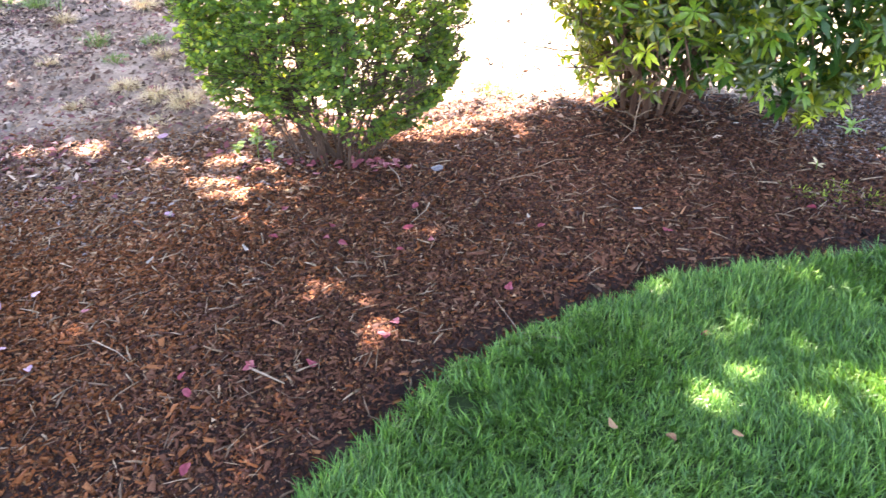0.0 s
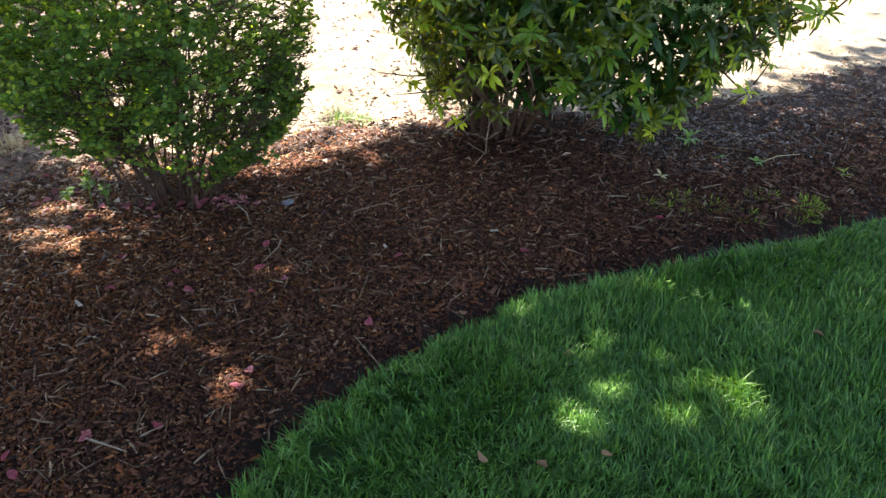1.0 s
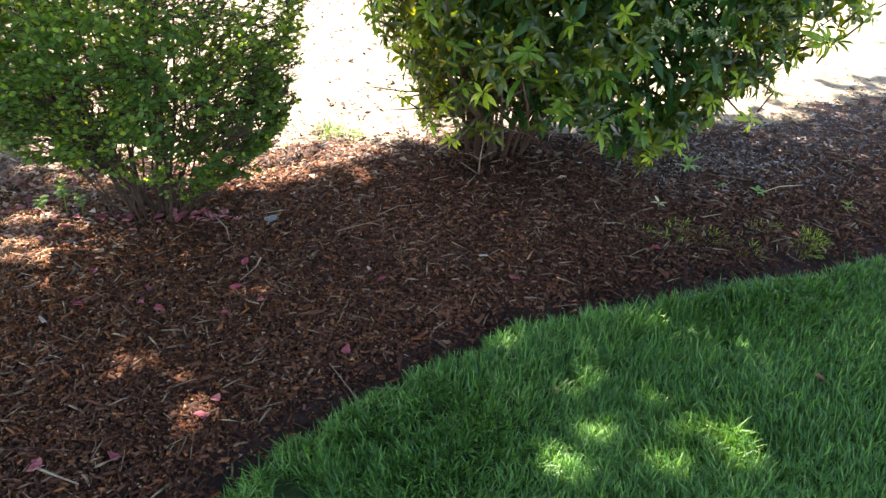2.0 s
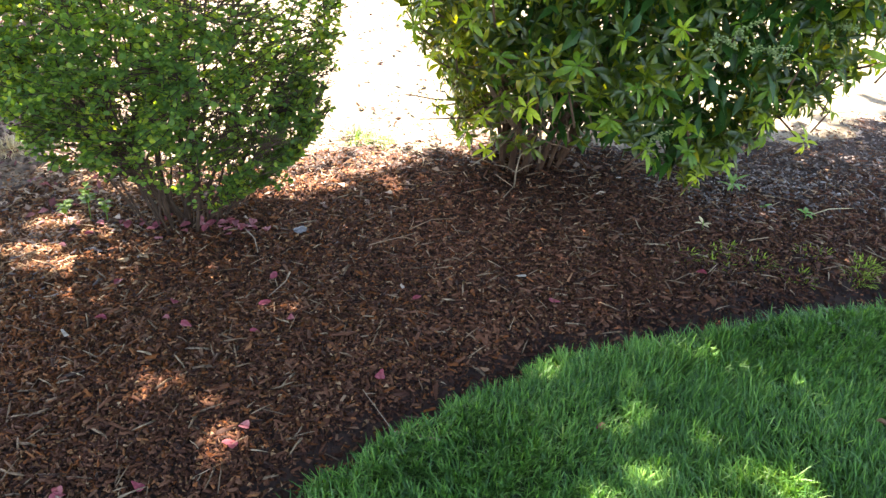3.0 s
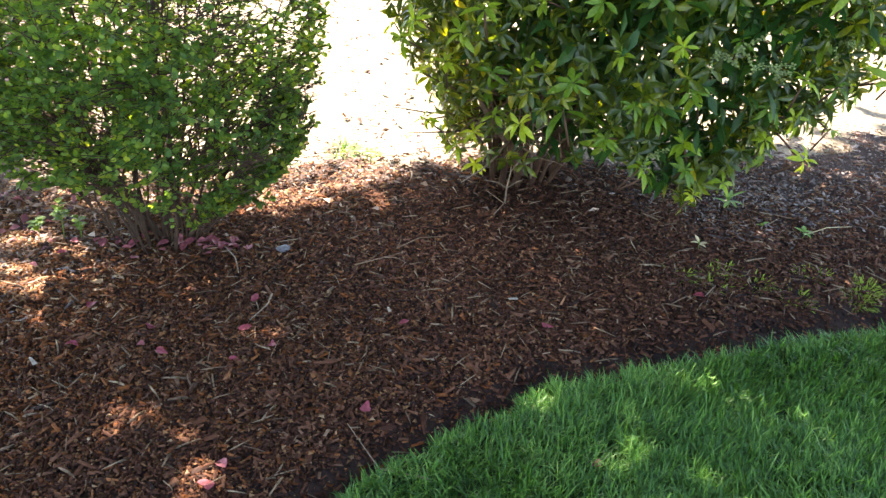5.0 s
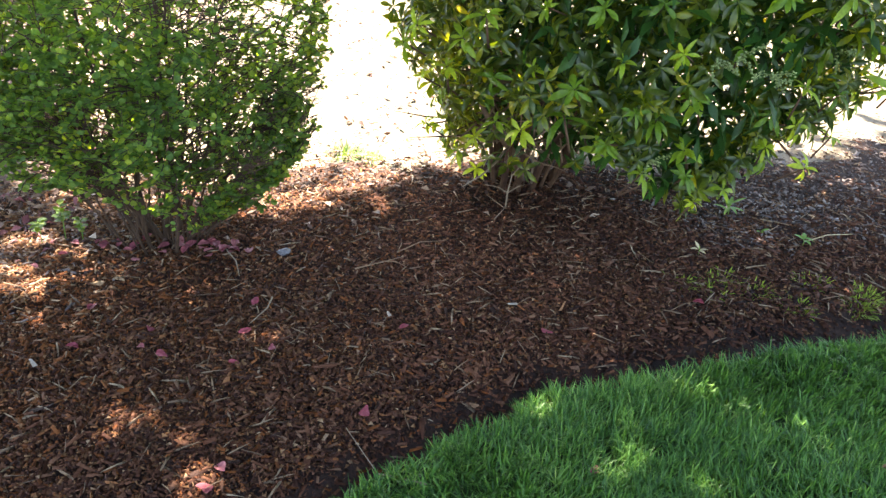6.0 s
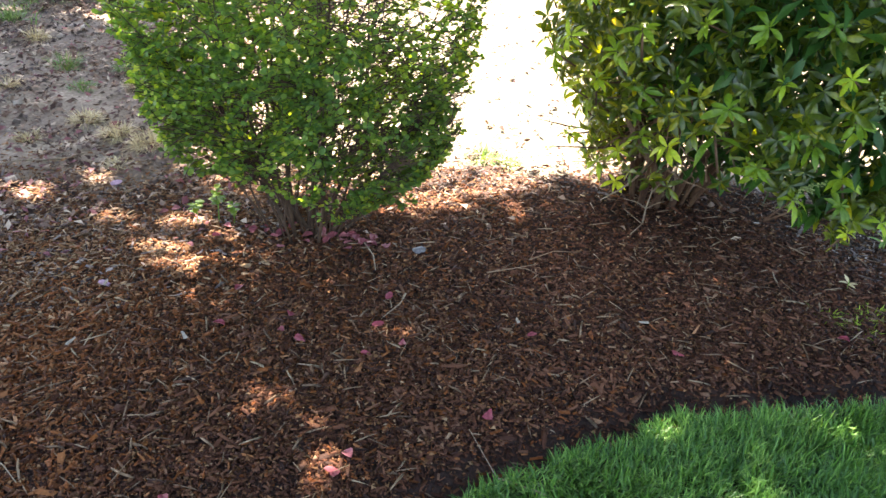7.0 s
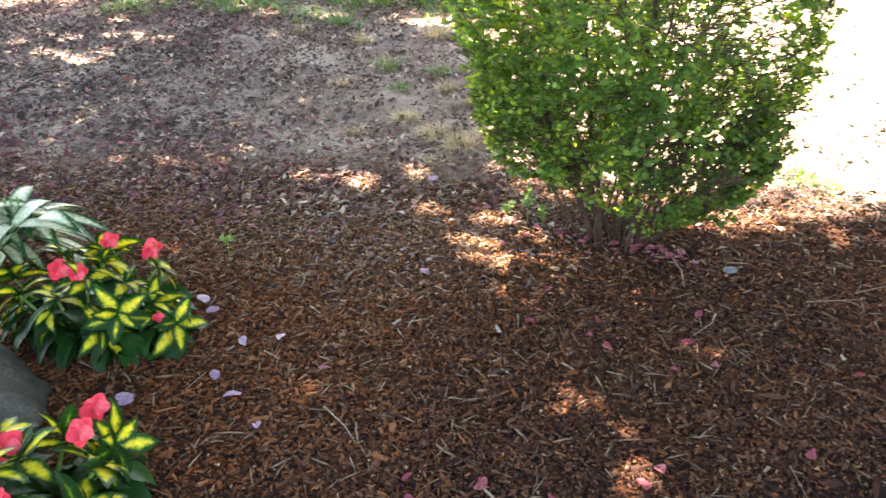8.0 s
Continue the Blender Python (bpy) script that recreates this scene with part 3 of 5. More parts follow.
tagged(lawn, "dense mown green lawn grass with a curved edge beside the mulch bed", "lawn", kind="stuff")

# ---- shade trees outside the view ----
# sunlit spots on the ground, zone by zone: x, y, half sizes
BED_FLECKS = [
    (-0.25, 1.62, 0.043, 0.012), (-0.205, 1.576, 0.034, 0.019), (-0.273, 1.55, 0.026, 0.012), (-0.13, 1.52, 0.038, 0.014),
    (-0.10, 1.43, 0.022, 0.013), (-0.082, 1.39, 0.026, 0.020), (-0.23, 1.405, 0.024, 0.012),
    (0.0, 1.855, 0.035, 0.012), (0.03, 1.825, 0.02, 0.012), (-0.325, 2.02, 0.055, 0.020), (-0.36, 2.055, 0.016, 0.016), (-0.40, 1.92, 0.016, 0.02), (-0.18, 2.18, 0.012, 0.010),
]
RIM_FLECKS = [
    (-0.38, 2.22, 0.06, 0.022), (-0.42, 2.15, 0.05, 0.024), (-0.35, 2.18, 0.03, 0.018), (-0.30, 2.135, 0.025, 0.018), (-0.49, 2.27, 0.05, 0.022),
    (-0.595, 2.192, 0.065, 0.02), (-0.60, 2.355, 0.085, 0.036), (-0.66, 2.215, 0.055, 0.02), (-0.82, 2.39, 0.05, 0.022), (-0.72, 2.30, 0.03, 0.012),
    (-1.10, 2.52, 0.05, 0.04), (-1.15, 2.545, 0.06, 0.02), (-1.29, 2.51, 0.07, 0.014), (-1.64, 2.53, 0.06, 0.016), (-1.72, 2.46, 0.05, 0.014), (-1.84, 2.49, 0.06, 0.014),
    (-2.0, 2.45, 0.05, 0.014), (-1.62, 2.66, 0.04, 0.014), (-0.95, 2.66, 0.06, 0.02),
]
BACK_FLECKS = [
    (0.04, 2.50, 0.07, 0.035), (0.12, 2.57, 0.07, 0.035), (0.20, 2.50, 0.04, 0.018), (0.06, 2.42, 0.03, 0.012), (0.26, 2.60, 0.07, 0.03), (-0.04, 2.44, 0.05, 0.03), (0.40, 2.64, 0.06, 0.02),
]
LAWN_FLECKS = [
    (0.575, 1.53, 0.038, 0.028), (0.63, 1.54, 0.014, 0.010), (0.705, 1.525, 0.008, 0.012), (0.727, 1.437, 0.018, 0.012), (0.66, 1.332, 0.030, 0.016), (0.71, 1.355, 0.042, 0.027),
    (0.83, 1.246, 0.038, 0.020), (0.832, 1.165, 0.055, 0.024), (0.76, 1.10, 0.045, 0.022), (0.91, 1.09, 0.045, 0.035), (0.90, 1.05, 0.03, 0.02), (0.67, 1.19, 0.055, 0.028), (0.58, 1.115, 0.055, 0.024),
]
DIRT_FLECKS = [
    (-1.45, 4.6, 0.25, 0.10), (-3.61, 3.76, 0.08, 0.02), (-3.40, 3.85, 0.06, 0.025), (-2.99, 3.64, 0.09, 0.025), (-3.22, 3.58, 0.10, 0.035), (-3.06, 4.03, 0.05, 0.03), (-2.80, 3.97, 0.05, 0.02), (-3.05, 3.50, 0.16, 0.02),
]
GAPS = [(-0.42, 1.95, 0.02, 0.012), (-0.18, 1.88, 0.03, 0.02), (-0.60, 2.12, 0.03, 0.015), (0.02, 2.05, 0.04, 0.03), (0.12, 2.12, 0.04, 0.03),
        (-0.08, 2.10, 0.05, 0.03), (0.20, 2.22, 0.05, 0.03), (-0.15, 2.0, 0.03, 0.03), (0.08, 1.96, 0.03, 0.02), (-0.30, 2.12, 0.04, 0.02), (-0.50, 2.10, 0.06, 0.04), (-0.46, 1.98, 0.04, 0.03)]     # openings over the small shrub
spot = random.Random(9)
FLECKS = BED_FLECKS + RIM_FLECKS + BACK_FLECKS + LAWN_FLECKS + DIRT_FLECKS
FLECKS += [(spot.gauss(-3.2, 0.35), spot.gauss(3.85, 0.22), spot.uniform(0.02, 0.07), spot.uniform(0.01, 0.03)) for _ in range(9)]
FLECKS += [(spot.gauss(-2.3, 0.5), spot.gauss(4.6, 0.15), spot.uniform(0.02, 0.08), spot.uniform(0.01, 0.04)) for _ in range(6)]
LIT_X = [-6.0, -1.4, -1.2, -0.8, -0.66, -0.52, -0.40, -0.3, -0.1, 0.08, 0.22, 0.36, 0.52, 0.68, 0.86, 1.0, 1.5, 1.6, 1.96, 2.29, 2.86, 3.6, 6.0]
LIT_Y = [9.0, 7.0, 4.4, 2.95, 2.68, 2.52, 2.44, 2.42, 2.38, 2.40, 2.46, 2.56, 2.64, 2.52, 2.15, 1.85, 1.85, 2.50, 2.66, 2.78, 3.10, 3.8, 5.0]


def onto_shrubs(u, v):
    """True where the ray from ground point u, v to the sun runs through a shrub."""
    hit = np.zeros(len(u), bool)
    for c, r in (((1.055, 2.53, 0.90), (0.705, 0.73, 0.78)),):
        d = np.array(TO_SUN) / np.array(r)
        o = (np.stack([u, v, np.zeros_like(u)], axis=1) - np.array(c)) / np.array(r)
        b = o @ d
        hit |= b * b - (d @ d) * ((o * o).sum(axis=1) - 1) > 0.0
    return hit


def sun_reaches(u, v, margin=0.017, flecks_only=False, blur=0.0):
    open_ground = (not flecks_only) & (v > np.interp(u, LIT_X, LIT_Y) + 0.04 * np.sin(11 * u) + 0.03 * np.sin(27 * u + 2) + blur)
    for fx, fy, a, b in FLECKS + ([] if flecks_only else GAPS):
        open_ground |= ((u - fx) / (a + margin)) ** 2 + ((v - fy) / (b + margin)) ** 2 < 1
    return open_ground


def shade_tree(at, centre, radii, leaves, seed, label):
    rng, rs = random.Random(seed), np.random.RandomState(seed)
    tree = thing("shade_tree", label, "tree", at)
    base, c = Vector(at), Vector(centre)
    fork = base + (c - base) * 0.25 + Vector((0, 0, 1.4))
    fork.z = 2.4
    pts = [base - base + Vector((0, 0, -0.1)), Vector((0.03, 0.02, 0.9)), Vector((0.0, 0.05, 1.7)), fork - base]
    under("trunk", mesh_of("trunk", *tube(pts, [0.2, 0.15, 0.13, 0.11], 12), [tree_bark], None, True), tree)
    grown = 0
    while grown < 9:
        end = c + Vector((rng.uniform(-0.75, 0.75) * radii[0], rng.uniform(-0.75, 0.75) * radii[1], rng.uniform(-0.2, 0.5) * radii[2])) - base
        a, b = fork - base, end
        line = [a.lerp(b, s / 5) + Vector((rng.gauss(0, 0.07), rng.gauss(0, 0.07), 0.35 * math.sin(math.pi * s / 5))) * (0 if s == 0 else 1) for s in range(6)]
        fine = [line[k].lerp(line[k + 1], j / 8) for k in range(5) for j in range(8)]
        if sun_reaches(*np.array([(q.x + at[0] - TO_SUN.x * q.z / TO_SUN.z, q.y + at[1] - TO_SUN.y * q.z / TO_SUN.z) for q in fine]).T, 0.07, True).any() and rng.random() < 0.97:
            continue
        grown += 1
        under("limb", mesh_of("limb", *tube(line, [0.075, 0.06, 0.045, 0.035, 0.022, 0.01], 8), [tree_bark], None, True), tree)
    p = rs.normal(0, 1, (leaves * 2, 3))
    p /= np.linalg.norm(p, axis=1)[:, None]
    p *= (rs.rand(len(p)) ** 0.33)[:, None]
    p *= 1 + 0.12 * np.sin(7 * p[:, :1] + 3 * p[:, 1:2]) * np.cos(5 * p[:, 2:3])
    p = p * np.array(radii) + np.array(centre)
    s = p[:, 2] / TO_SUN.z
    u, v = p[:, 0] - TO_SUN.x * s, p[:, 1] - TO_SUN.y * s
    p = p[~(sun_reaches(u, v, blur=rs.normal(0, 0.13, len(u))) | onto_shrubs(u, v))][:leaves]
    m = len(p)
    turn = turns_of(rs.uniform(0, 6.283, m), rs.normal(0, 0.5, m), rs.normal(0, 0.5, m), *([rs.uniform(0.07, 0.11, m)] * 3))
    leaf = [([(-0.5, 0, 0), (0, -0.36, 0.05), (0.5, 0, -0.08), (0, 0.36, 0.05)], [(0, 1, 2, 3)])]
    under("crown", bulk("crown", leaf, np.zeros(m, int), turn, p - np.array(at), [crown_leaf]), tree, "broad leafy crown with gaps")
    return tree


shade_tree((4.4, 3.5, 0), (1.5, 3.4, 4.4), (3.7, 3.6, 1.5), 44000, 11, "broadleaf shade tree with a brown trunk overhanging the lawn")
shade_tree((-6.2, 2.8, 0), (-3.1, 4.0, 4.4), (3.8, 4.8, 1.5), 95000, 12, "broadleaf shade tree with a brown trunk overhanging the dirt")

# ---- small-leaved shrub ----
def round_leaf():
    v = [(0, 0, 0), (0.3, 0.32, 0.06), (0.75, 0.36, 0.07), (1, 0, -0.05), (0.75, -0.36, 0.07), (0.3, -0.32, 0.06)]
    return v, [(0, 3, 2, 1), (0, 5, 4, 3)]


def small_shrub(at):
    rng, rs = random.Random(21), np.random.RandomState(21)
    shrub = thing("small_leaved_shrub", "upright bushy shrub with tiny rounded green leaves on thin stems", "shrub", at)

    def reach(z):
        return float(np.interp(z, [0, 0.1, 0.2, 0.4, 0.6, 0.9, 1.2, 1.35], [0.10, 0.22, 0.34, 0.47, 0.53, 0.52, 0.36, 0.1]))

    def hem(x, y):
        """The height above the foot below which the fanning stems stay bare."""
        side = np.interp(x, [-0.48, -0.40, -0.36, -0.27, -0.17, -0.08, 0.0, 0.06, 0.13, 0.21, 0.33, 0.41, 0.46], [0.36, 0.27, 0.23, 0.20, 0.16, 0.17, 0.11, 0.05, 0.0, 0.02, 0.11, 0.25, 0.40])
        return np.maximum(side - 0.40 * np.minimum(y, 0.1), np.where(x > 0.15, 0.3, 0.38) * np.hypot(x, y) - 0.02)

    def bounds(x, z):
        return np.where(x < 0, np.interp(z, [0.25, 0.42, 0.62, 0.8], [0.37, 0.42, 0.49, 0.50]), np.interp(z, [0.2, 0.35, 0.45, 0.66], [0.37, 0.43, 0.455, 0.48]))

    anchors, heads, twigs = [], [], []
    for k in range(43):
        g = 2 * math.pi * (k / 36) + rng.uniform(-0.2, 0.2)
        spread = 0.15 + 0.85 * rng.random() ** 0.6
        foot = Vector((math.cos(g) * 0.085 * rng.uniform(0.2, 1.2), math.sin(g) * 0.06 * rng.uniform(0.2, 1.2), -0.02))
        top = rng.uniform(0.85, 1.35) * (1.1 - 0.45 * spread)
        line = []
        for s in range(9):
            f = s / 8
            z = f * top
            r = (0.97 if math.cos(g) > 0 else 0.95) * (1 + 0.25 * max(0, math.cos(g)) * math.exp(-((z - 0.25) / 0.2) ** 2)) * reach(z) * spread * (f ** 0.85) + 0.03 * min(1, f * 3)
            line.append(foot * (1 - f) + Vector((math.cos(g) * r + rng.gauss(0, 0.014), math.sin(g) * r + rng.gauss(0, 0.014), z)))
        line = [q + Vector((-0.01, 0.10 * min(1, s / 4), 0)) for s, q in enumerate(line)]
        line[0] = foot
        if k >= 36:     # low limbs that spread sideways
            g = rng.uniform(-0.9, 0.8) if k < 40 else rng.uniform(2.5, 3.7)
            far, top = (rng.uniform(0.30, 0.37), rng.uniform(0.26, 0.44)) if k < 40 else (rng.uniform(0.34, 0.40), rng.uniform(0.40, 0.56))
            line = [foot + Vector((math.cos(g) * far * s / 8 + rng.gauss(0, 0.006), math.sin(g) * 0.8 * far * s / 8 + rng.gauss(0, 0.006), top * (s / 8) ** 0.9)) for s in range(9)]
            line[0] = foot
        if k == 5:
            line = [Vector((0.012 * s ** 0.8 + 0.012 * math.sin(2 * s), 0.016 * s, 0.16 * s - 0.02)) for s in range(9)]
        thick = 0.0105 if k == 5 else rng.uniform(0.002, 0.0038) if k % 6 else 0.006
        under("stem", mesh_of("stem", *tube(line, [thick * (1 - 0.8 * s / 8) for s in range(9)], 6), [shrub_stem], None, True), shrub)
        for _ in range(66):
            f = rng.uniform(0.2, 1.0)
            i = min(int(f * 8), 7)
            p = line[i].lerp(line[i + 1], f * 8 - i)
            room = max(reach(p.z) * (1.02 if p.x < 0 else 1.06) - math.hypot(p.x + 0.01, p.y - 0.10), 0.05)
            a = g + rng.gauss(0, 1.0)
            d = Vector((math.cos(a), math.sin(a), rng.uniform(-0.15, 0.7) + max(0, 0.9 - 2.2 * p.z)))
            if p.z < 0.45 * hem(p.x, p.y) or (p.z < hem(p.x, p.y) and rng.random() < 0.6):
                continue
            w = wander(p, d, min(rng.uniform(0.08, 0.3), room * 1.2 + 0.05), 5, 0.16, rng, 0.03)
            w = [q for q in w if q.z > 0.03 and (q.x / bounds(q.x, q.z)) ** 2 + (q.y - 0.10) ** 2 / 0.225 < 1]
            if len(w) < 3:
                continue
            twigs.append(tube(w, [0.0017 - 0.0009 * i / len(w) for i in range(len(w))], 3))
            for q0, q1 in zip(w, w[1:]):
                count = max(1, int((q1 - q0).length / 0.0034))
                for j in range(count):
                    anchors.append(q0.lerp(q1, (j + rng.random()) / count))
                    heads.append((q1 - q0).normalized())
    tagged(under("fine_branching", mesh_of("fine_branching", *joined(twigs), [shrub_stem]), shrub), kind="stuff")
    p, h = np.array(anchors), np.array(heads)
    r = np.hypot(p[:, 0] + 0.01, p[:, 1] - 0.06)
    core = np.clip((0.32 - r) / 0.12, 0, 1) * np.clip((0.56 - p[:, 2]) / 0.22, 0, 1)
    clump = 0.6 * lumps(p, 0.085, 1) + 0.4 * lumps(p, 0.04, 2)
    inside = (p[:, 0] / bounds(p[:, 0], p[:, 2])) ** 2 + ((p[:, 1] - 0.10) / 0.47) ** 2 < 1 + rs.normal(0, 0.06, len(p))
    rise = np.clip((p[:, 2] - hem(p[:, 0], p[:, 1]) + 0.02 + 0.10 * (clump - 0.5)) / 0.07, 0, 1)
    thin = np.interp(p[:, 0], [-0.3, -0.1, 0.05, 0.3], [0.0, -0.05, -0.09, -0.14])
    low = inside & (rs.rand(len(p)) < rise * (1 - 0.6 * core) * np.clip((clump + thin - 0.34) / 0.12, 0.03, 1) * np.interp(p[:, 0], [-0.3, 0.0, 0.3], [1.0, 0.95, 0.72]))
    far = (p[:, 2]) / TO_SUN.z
    low &= ~sun_reaches(p[:, 0] + at[0] - TO_SUN.x * far, p[:, 1] + at[1] - TO_SUN.y * far, 0.022, True)
    p, h = p[low], h[low]
    n = len(p)
    side = np.cross(h, np.array([0, 0, 1.0])) * rs.choice([-1.0, 1.0], n)[:, None]
    out = h * 0.45 + side * 0.8 + rs.normal(0, 0.35, (n, 3))
    up = np.array([0, -0.25, 1.0]) + rs.normal(0, 0.45, (n, 3)) + 0.5 * np.concatenate([p[:, :2], np.zeros((n, 1))], axis=1)
    turn = frames_along(out, up, rs.uniform(0.0115, 0.0195, n))
    tagged(under("foliage", bulk("foliage", [round_leaf()], np.zeros(n, int), turn, p, [small_leaf]), shrub, "tiny rounded bright green leaves"), kind="stuff")
    return n


small_shrub((-0.25, 2.30, 0))

# ---- broad evergreen shrub ----
def whorl(rng, count, size, flare):
    """A rosette of lanceolate leaves about +z, the outer ones drooping."""
    pieces = []
    for k in range(count):
        inner = k / count
        length = size * rng.uniform(0.55, 1.15) * (1 - 0.3 * inner)
        v, f = leaf_strip(length, length * rng.uniform(0.26, 0.34), rng.uniform(0.3, 1.7), rng.uniform(0.25, 0.6), 4, 1.3)
        m = Euler((rng.uniform(-0.3, 0.3), -(rng.uniform(-0.3, 0.35) * flare + 0.75 * inner), k * 2.4 + rng.uniform(-0.35, 0.35)), "XYZ").to_matrix()
        pieces.append(([m @ Vector(q) + Vector((0, 0, 0.01 * inner)) for q in v], f))
    stalk = tube([(0, 0, -0.08), (0, 0, -0.03), (0, 0, 0.008)], [0.003, 0.003, 0.002], 5)
    return joined(pieces), stalk


SHRUB_Z = [0.08, 0.2, 0.3, 0.4, 0.5, 0.6, 0.8, 1.1, 1.3, 1.5, 1.62]
SHRUB_R = [0.50, 0.56, 0.63, 0.73, 0.84, 0.92, 1.0, 1.0, 0.92, 0.74, 0.45]
HEM_X = [0.40, 0.55, 0.70, 0.78, 0.95, 1.03, 1.10, 1.18, 1.26, 1.40, 1.50, 1.75]
HEM_FRONT = [0.30, 0.16, 0.16, 0.27, 0.25, 0.18, 0.14, 0.16, 0.22, 0.26, 0.31, 0.45]
HEM_BACK = [0.25, 0.12, 0.10, 0.10, 0.12, 0.14, 0.20, 0.30, 0.36, 0.42, 0.46, 0.55]


def broad_shrub(at, base):
    rng, rs = random.Random(31), np.random.RandomState(31)
    shrub = thing("evergreen_shrub", "dense rounded evergreen shrub with glossy whorled leaves overhanging mulch", "shrub", base)
    middle, foot = Vector(at), Vector(base)
    wide = (0.72, 0.76)

    def hem(x, y):
        f = min(max((y - middle.y + 0.30) / 0.25, 0), 1)
        return float(np.interp(x, HEM_X, HEM_FRONT)) * (1 - f) + float(np.interp(x, HEM_X, HEM_BACK)) * f

    def skin(depth):
        """A random place near the outside of the shrub and the way out of it there."""
        while True:
            g, z = rng.uniform(0, 2 * math.pi), rng.uniform(0.08, 1.58)
            r = float(np.interp(z, SHRUB_Z, SHRUB_R)) * depth * (1 + 0.07 * math.sin(3 * g + 5 * z) + 0.05 * math.sin(7 * g - 9 * z + 1))
            q = Vector((middle.x + float(np.interp(z, [0.1, 0.3, 0.5, 0.8], [-0.13, -0.11, -0.06, 0]) if math.cos(g) < 0 else np.interp(z, [0.2, 0.35, 0.5, 0.8], [0.0, 0.10, 0.12, 0.06])) + wide[0] * r * math.cos(g), middle.y + wide[1] * r * math.sin(g), z))
            if z > hem(q.x, q.y):
                return q, Vector((math.cos(g), math.sin(g), 0))

    # stems: a cluster from the foot, dead twigs low down
    for k in range(18):
        g = 0.6 + 2 * math.pi * k / 18
        start = Vector((math.cos(g) * 0.085 - 0.05, math.sin(g) * 0.07 - 0.02, -0.03))
        end = middle - foot + Vector((math.cos(g) * 0.45, math.sin(g) * 0.42, rng.uniform(-0.1, 0.45)))
        line = [start.lerp(end, (s / 7)) + Vector((rng.gauss(0, 0.02), rng.gauss(0, 0.02), 0.10 * math.sin(math.pi * s / 7))) * (s > 0) for s in range(8)]
        stout = (0.011, 0.006, 0.008)[k % 3]
        under("branch", mesh_of("branch", *tube(line, [stout * (1 - 0.7 * s / 7) for s in range(8)], 8), [stem_bark], None, True), shrub)
        for _ in range(5):
            i = rng.randint(1, 5)
            w = wander(line[i], Vector((math.cos(g) + rng.gauss(0, 0.6), math.sin(g) + rng.gauss(0, 0.6), rng.uniform(-0.2, 0.7))), rng.uniform(0.18, 0.36), 6, 0.14, rng)
            if min(q.z for q in w) < 0.14:
                continue
            under("twig", mesh_of("twig", *tube(w, [0.005 - 0.0006 * s for s in range(7)], 6), [stem_bark if k % 3 else pale_bark], None, True), shrub)
    limb = [(-0.05, -0.03, 0.0), (-0.07, -0.04, 0.09), (-0.13, -0.12, 0.18), (-0.20, -0.20, 0.27), (-0.28, -0.30, 0.40)]
    under("branch", mesh_of("branch", *tube(limb, [0.017, 0.014, 0.012, 0.009, 0.005], 8), [dead_wood], None, True), shrub)
    limb = [(-0.05, -0.14, 0.06), (-0.06, -0.16, 0.18), (-0.08, -0.20, 0.30)]
    under("branch", mesh_of("branch", *tube(limb, [0.0035, 0.003, 0.0025], 6), [pale_bark], None, True), shrub)
    for k in range(80):
        p = Vector((rng.uniform(-0.26, 0.0), rng.uniform(-0.26, 0.02), rng.uniform(0.15, 0.46)))
        w = wander(p, Vector((rng.gauss(0.0, 0.5), rng.gauss(-0.2, 0.5), rng.gauss(0.4, 0.7))), rng.uniform(0.07, 0.18), 5, 0.2, rng)
        if min(q.z for q in w) < 0.05:
            continue
        under("dead_twig", mesh_of("dead_twig", *tube(w, [0.0032 - 0.0004 * s for s in range(6)], 5), [dead_wood], None, True), shrub, "bare brown dead twig")

    # whorls of fresh leaves, standing proud of the older ones
    fresh = []
    for _ in range(7):
        (lv, lf), (sv, sf) = whorl(rng, rng.randint(8, 11), 0.061, 1.5)
        v, f = joined([(lv, lf), (sv, sf)])
        fresh.append(mesh_of("leaf_whorl", v, f, [young_leaf, stem_bark], [0] * len(lf) + [1] * len(sf), True))
    spots = [(Vector(q), Vector(q) - middle) for q in (
        (0.76, 2.19, 0.53), (0.84, 2.03, 0.48), (0.93, 2.05, 0.43), (0.88, 2.12, 0.31), (1.0, 2.12, 0.22), (0.95, 1.88, 0.545), (1.04, 2.02, 0.35), (1.12, 2.07, 0.18),
        (1.22, 1.88, 0.55), (1.42, 2.02, 0.42), (0.82, 2.13, 0.39), (0.60, 2.63, 0.28), (0.50, 2.58, 0.22), (0.44, 2.5, 0.5), (0.66, 2.58, 0.07), (1.19, 2.06, 0.22), (1.07, 2.05, 0.27),
        (1.24, 2.0, 0.36), (1.30, 2.0, 0.42), (1.16, 2.10, 0.21), (0.60, 2.26, 0.42), (1.36, 2.0, 0.30), (1.45, 2.05, 0.36), (1.52, 2.1, 0.44))]
    spots = [(q, Vector((d.x, d.y, 0)).normalized()) for q, d in spots]
    tries = 0
    while len(spots) < 300 and tries < 20000:
        tries += 1
        q, d = skin(rng.uniform(0.93, 1.03))
        if (q.y < middle.y + 0.25 or q.x < 0.7) and not (0.6 < q.x < 0.86 and q.z < 0.4 and q.y < 2.58) and all((q - o).length > 0.105 for o, _ in spots):
            spots.append((q, d))
    for i, (q, d) in enumerate(spots):
        axis = (d * 0.6 + Vector((0, 0, 0.65)) + Vector((rng.gauss(0, 0.3), rng.gauss(0, 0.3), rng.gauss(0, 0.25)))).normalized()
        m = Matrix.Translation(q - foot) @ axis.to_track_quat("Z", "Y").to_matrix().to_4x4() @ pose(0, 0, 0, 0, 0, rng.uniform(0, 360)) @ Matrix.Scale(rng.uniform(0.72, 1.05), 4)
